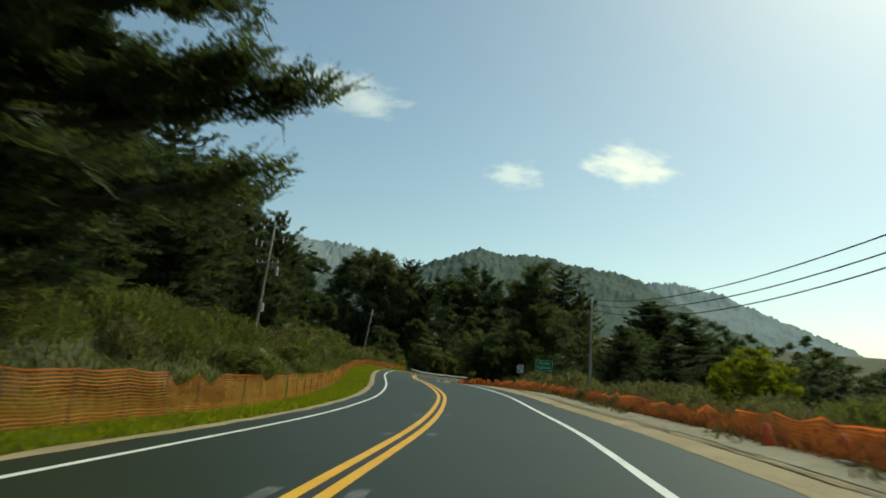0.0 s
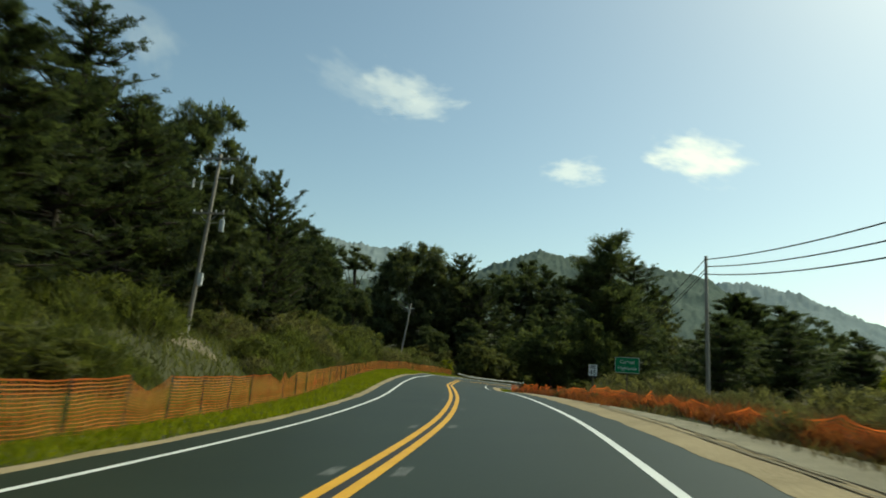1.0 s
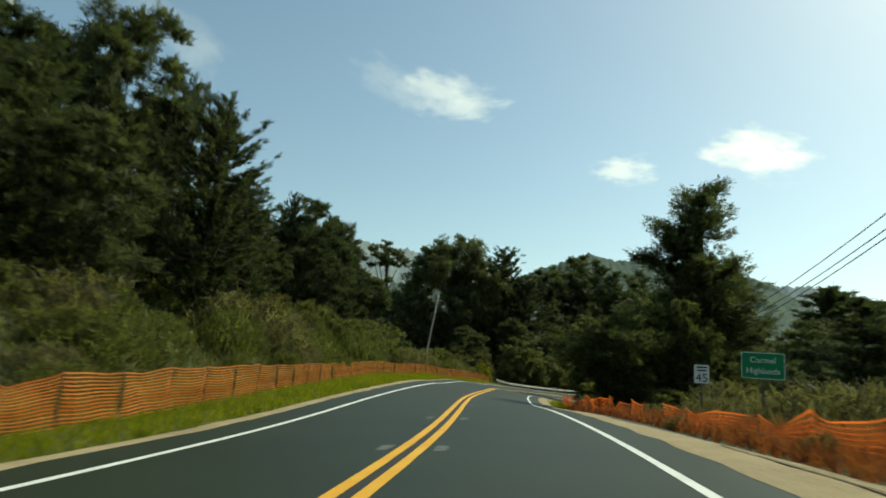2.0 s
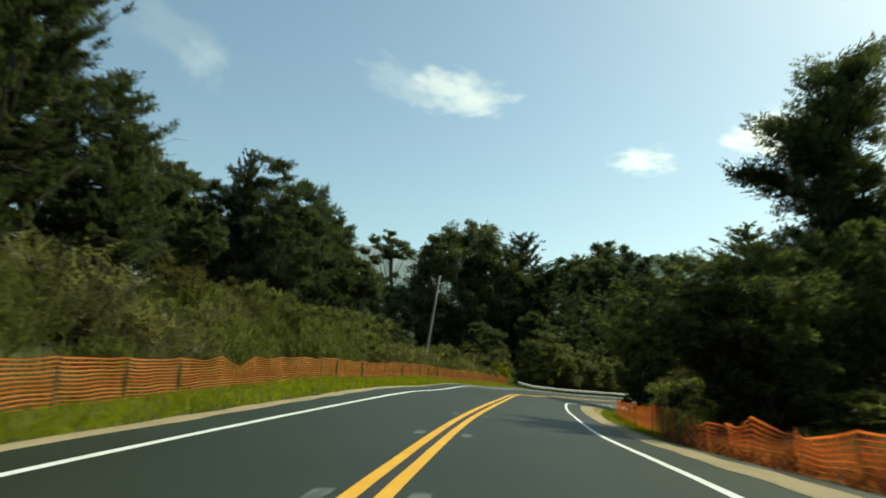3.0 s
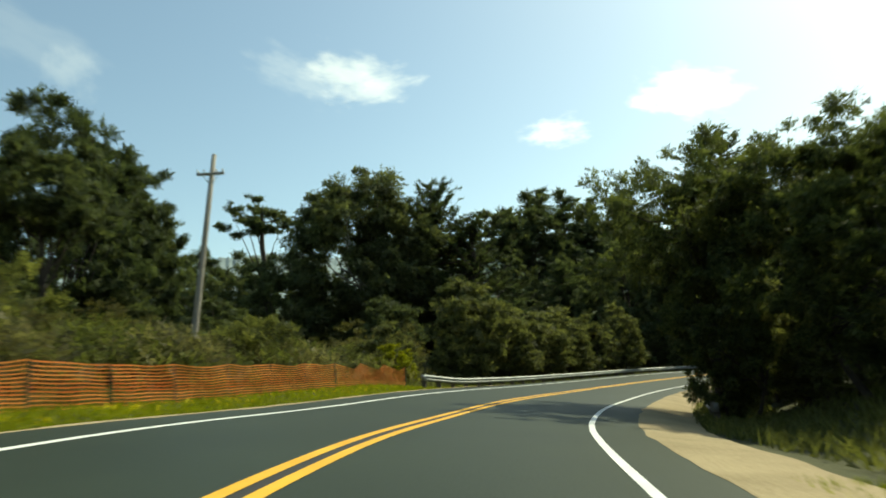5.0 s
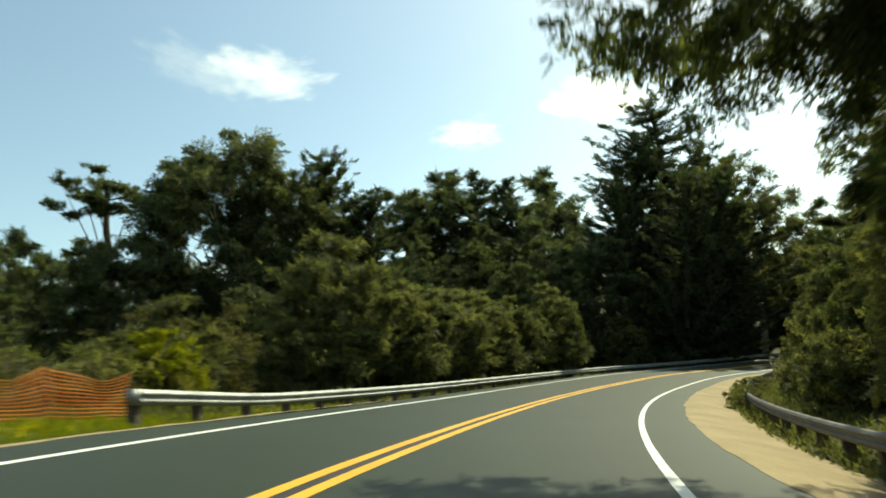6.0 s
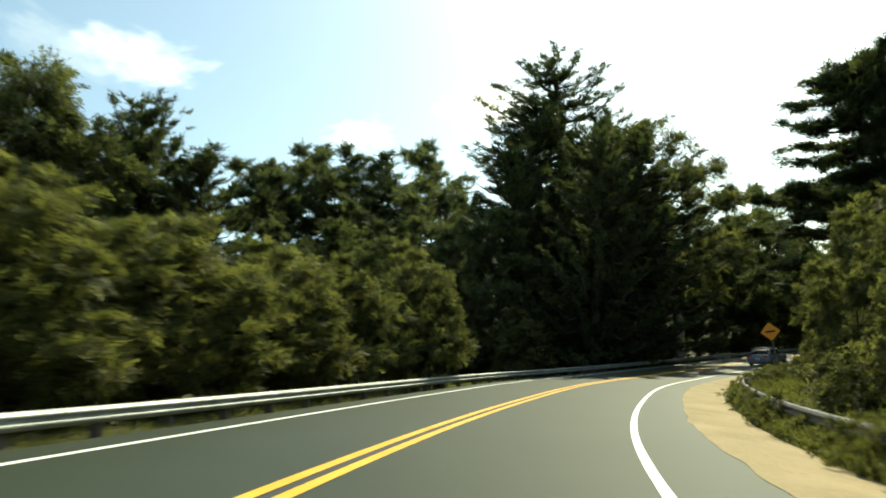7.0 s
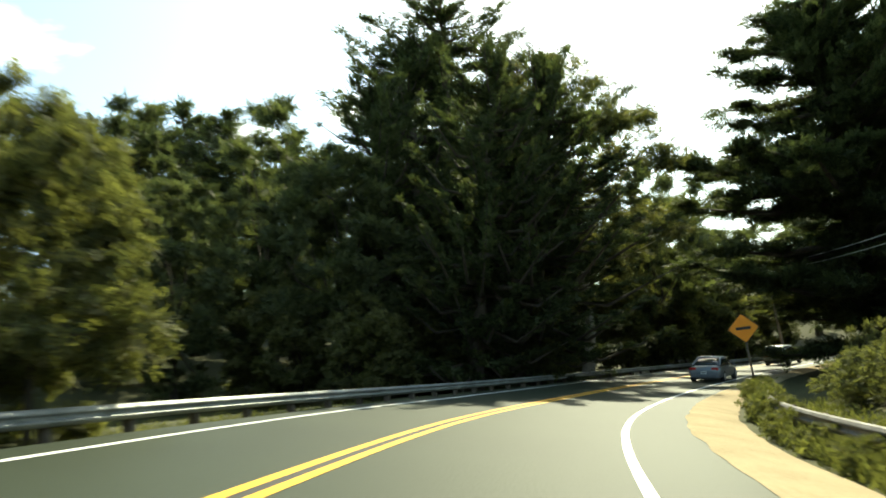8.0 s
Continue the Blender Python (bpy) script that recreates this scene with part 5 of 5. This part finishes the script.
for x, y, ln, tw in ((6.5, 9.7, 1.5, 20), (6.7, 9.3, 1.1, -35), (6.6, 8.8, 1.7, 40), (7.0, 10.1, 0.9, 100)):
    me = bpy.data.meshes.new("timber_offcut")
    bm = box_bm(0, 0, 0, ln, 0.1, 0.05, 0.006)
    bm.to_mesh(me)
    bm.free()
    me.materials.append(LUMBER)
    ob = new("timber_offcut", me)
    ob.matrix_world = pose(x, y, ground_z(x, y) + 0.05, 3, 4, tw)
    tagged(ob, "pale offcut of timber lying by the shoulder", "timber", "timber offcuts")
tagged(tubes_object("fallen_log", [tube([(-16.7, 53.3, ground_z(-16.7, 53.3) + 0.34), (-15.9, 53.6, ground_z(-15.9, 53.6) + 0.22), (-14.9, 54.0, ground_z(-14.9, 54.0) + 0.10)], [0.10, 0.12, 0.09], 8)], PALE_BARK), "grey fallen log lying on the bank", "log")
EARTH = material("bare_earth", (0.10, 0.082, 0.052), (0.24, 0.20, 0.13), scale=1.4, rough=0.95, bump=0.8, fine=9)
v, f = [], []
for i in range(9):
    for k in range(24):
        a, r = 6.2832 * k / 24, 0.25 + 1.05 * i / 8
        r *= 1 + 0.22 * math.sin(3 * a + 1) * i / 8
        px, py = -14.2 + r * math.cos(a) * 0.9, 53.3 + r * math.sin(a) * 1.25
        v.append((px, py, ground_z(px, py) + 0.20 * (1 - (i / 8) ** 2) - 0.03 + 0.04 * math.sin(5 * a + i)))
f = [(i * 24 + k, i * 24 + (k + 1) % 24, i * 24 + 24 + (k + 1) % 24, i * 24 + 24 + k) for i in range(8) for k in range(24)]
mound = mesh_object("soil_mound", v, f + [tuple(range(23, -1, -1))], EARTH, smooth=True)
tagged(mound, "pale bare earth heaped at the foot of a pole", "soil")


# ---- cars ----
GLASS = bpy.data.materials.new("tinted_glass")
GLASS.use_nodes = True
gb = GLASS.node_tree.nodes["Principled BSDF"]
gb.inputs["Base Color"].default_value, gb.inputs["Roughness"].default_value, gb.inputs["Specular IOR Level"].default_value = (0.012, 0.016, 0.018, 1), 0.06, 0.8
TYRE = material("tyre_rubber", (0.014, 0.014, 0.014), (0.03, 0.03, 0.03), scale=6, rough=0.85)
RIM = material("alloy", (0.35, 0.35, 0.36), (0.5, 0.5, 0.5), scale=5, rough=0.3, metal=0.8)
TAIL = material("tail_lens", (0.35, 0.012, 0.012), (0.5, 0.02, 0.02), scale=8, rough=0.2, spec=0.6)
TRIM = material("dark_trim", (0.02, 0.02, 0.021), (0.035, 0.035, 0.036), scale=5, rough=0.6)


def paint(name, c):
    m = material(name, tuple(v * 0.92 for v in c), c, scale=1.5, rough=0.28, metal=0.35, spec=0.6)
    m.node_tree.nodes["Principled BSDF"].inputs["Coat Weight"].default_value = 0.6
    m.node_tree.nodes["Principled BSDF"].inputs["Coat Roughness"].default_value = 0.05
    return m


def section(y, half, z0, z1, tuck, n=7):
    """A rounded cross-section of a body at y: a ring of points."""
    pts = []
    for k in range(4 * n):
        a = 2 * math.pi * k / (4 * n)
        c, s = math.cos(a), math.sin(a)
        x = half * math.copysign(abs(c) ** 0.42, c)
        z = (z0 + z1) / 2 + (z1 - z0) / 2 * math.copysign(abs(s) ** 0.5, s)
        pts.append((x * (1 - tuck * max(0, s)), y, z))
    return pts


def loft(name, rows, mat, parent, label=""):
    verts, faces = [], []
    for r in rows:
        verts += section(*r)
    n = len(section(*rows[0]))
    for i in range(len(rows) - 1):
        faces += [(i * n + k, i * n + (k + 1) % n, (i + 1) * n + (k + 1) % n, (i + 1) * n + k) for k in range(n)]
    faces += [tuple(reversed(range(n))), tuple((len(rows) - 1) * n + k for k in range(n))]
    return mesh_object(name, verts, faces, mat, parent, True, label)


def car(label, colour, m, long, wide, high, belt, suv):
    """A car that heads along +y, its middle over the origin."""
    root = new("car")
    pm = paint("car_paint", colour)
    L, W = long / 2, wide / 2
    tail = belt * (1.0 if suv else 1.03)
    body = loft("body", [(-L, W * 0.80, 0.36, tail * 0.80, 0.06), (-L + 0.06, W * 0.92, 0.27, tail * 0.96, 0.06), (-L + 0.45, W, 0.22, tail, 0.06), (-0.4 * L, W, 0.2, belt, 0.05), (0.25 * L, W, 0.2, belt * 0.99, 0.05), (0.62 * L, W * 0.98, 0.21, belt * 0.94, 0.06), (L - 0.35, W * 0.94, 0.24, belt * 0.82, 0.08), (L - 0.05, W * 0.8, 0.3, belt * 0.68, 0.1), (L, W * 0.66, 0.36, belt * 0.6, 0.1)], pm, root)
    a, b = (-L + 0.12, -L + 0.55) if suv else (-L + 0.55, -L + 1.58)
    cab = [(a, W * 0.86, belt - 0.12, belt + 0.03, 0.02), ((a + b) / 2, W * 0.86, belt - 0.12, (belt + high) / 2 + 0.06, 0.12), (b, W * 0.85, belt - 0.12, high - 0.03, 0.24), (-0.05 * L, W * 0.86, belt - 0.12, high, 0.26), (0.12 * L, W * 0.86, belt - 0.12, high - 0.06, 0.25), (0.30 * L, W * 0.86, belt - 0.12, (belt + high) / 2, 0.13), (0.46 * L, W * 0.84, belt - 0.12, belt + 0.0, 0.02)]
    loft("cabin_glass", cab, GLASS, root, "dark tinted windows all round")
    rf = [(b - 0.10, W * 0.80, high - 0.16, high - 0.05, 0.20), (b + 0.05, W * 0.85, high - 0.13, high + 0.008, 0.24), (-0.05 * L, W * 0.86, high - 0.10, high + 0.025, 0.24), (0.10 * L, W * 0.84, high - 0.14, high - 0.02, 0.24)]
    loft("roof", rf, pm, root)
    for sx in (-1, 1):
        v, f = tube([(sx * W * 0.83, a + 0.02, belt), (sx * W * 0.74, (a + b) / 2, (belt + high) / 2 + 0.05), (sx * W * 0.66, b, high - 0.03)], [0.06, 0.055, 0.05], 6)
        tubes_object("pillar", [(v, f)], pm, root)
        lamp = part("tail_light", box_bm(sx * W * 0.66, -L + 0.03, belt * (0.90 if not suv else 0.98) - 0.05, W * 0.42, 0.10, 0.15 if not suv else 0.26, 0.03), TAIL, root)
        part("mirror", box_bm(sx * (W + 0.07), 0.36 * L, belt + 0.03, 0.18, 0.10, 0.13, 0.04), pm, root)
        for y in (-0.60 * L, 0.62 * L):
            r = 0.33 if not suv else 0.36
            bm = bmesh.new()
            bmesh.ops.create_cone(bm, cap_ends=True, segments=24, radius1=r, radius2=r, depth=0.22, matrix=Matrix.Translation((sx * (W - 0.10), y, r)) @ pose(0, 0, 0, 0, 90, 0))
            bmesh.ops.bevel(bm, geom=[e for e in bm.edges if e.is_boundary or e.calc_face_angle(0) > 1.2], offset=0.03, segments=2, affect="EDGES")
            wh = part("tyre", bm, TYRE, root)
            bm = bmesh.new()
            bmesh.ops.create_cone(bm, cap_ends=True, segments=20, radius1=r * 0.66, radius2=r * 0.6, depth=0.03, matrix=Matrix.Translation((sx * (W + 0.018), y, r)) @ pose(0, 0, 0, 0, 90 * sx, 0))
            part("rim", bm, RIM, wh)
    part("bumper", box_bm(0, -L + 0.0, 0.40, wide * 0.84, 0.14, 0.22, 0.05), TRIM if suv else pm, root)
    part("diffuser", box_bm(0, -L + 0.02, 0.27, wide * 0.72, 0.12, 0.12, 0.03), TRIM, root)
    pl = part("plate", box_bm(0, -L - 0.035, belt * 0.62 if not suv else belt * 0.8, 0.31, 0.02, 0.155, 0.005), SIGN_WHITE, root)
    part("plate_bar", box_bm(0, -L - 0.05, belt * 0.62 if not suv else belt * 0.8, 0.24, 0.006, 0.07), TRIM, pl)
    root.matrix_world = m
    return tagged(root, label, "car")


def on_lane(s, lat):
    p, q = on_road(s, lat), on_road(s + 2, lat)
    c = np.interp(s, SS, CL[:, 3])
    return pose(p[0], p[1], p[2] + 0.01, 0, math.degrees(math.atan(-c)), math.degrees(math.atan2(q[1] - p[1], q[0] - p[0])) - 90)


car("silver-grey four-door sedan driving in the lane", (0.13, 0.145, 0.17), on_lane(s_at(188.4), 2.75), 4.75, 1.84, 1.44, 0.93, False)
car("dark grey sport utility vehicle far along the road", (0.34, 0.35, 0.35), on_lane(s_at(199.0), 1.7), 4.6, 1.88, 1.68, 1.02, True)
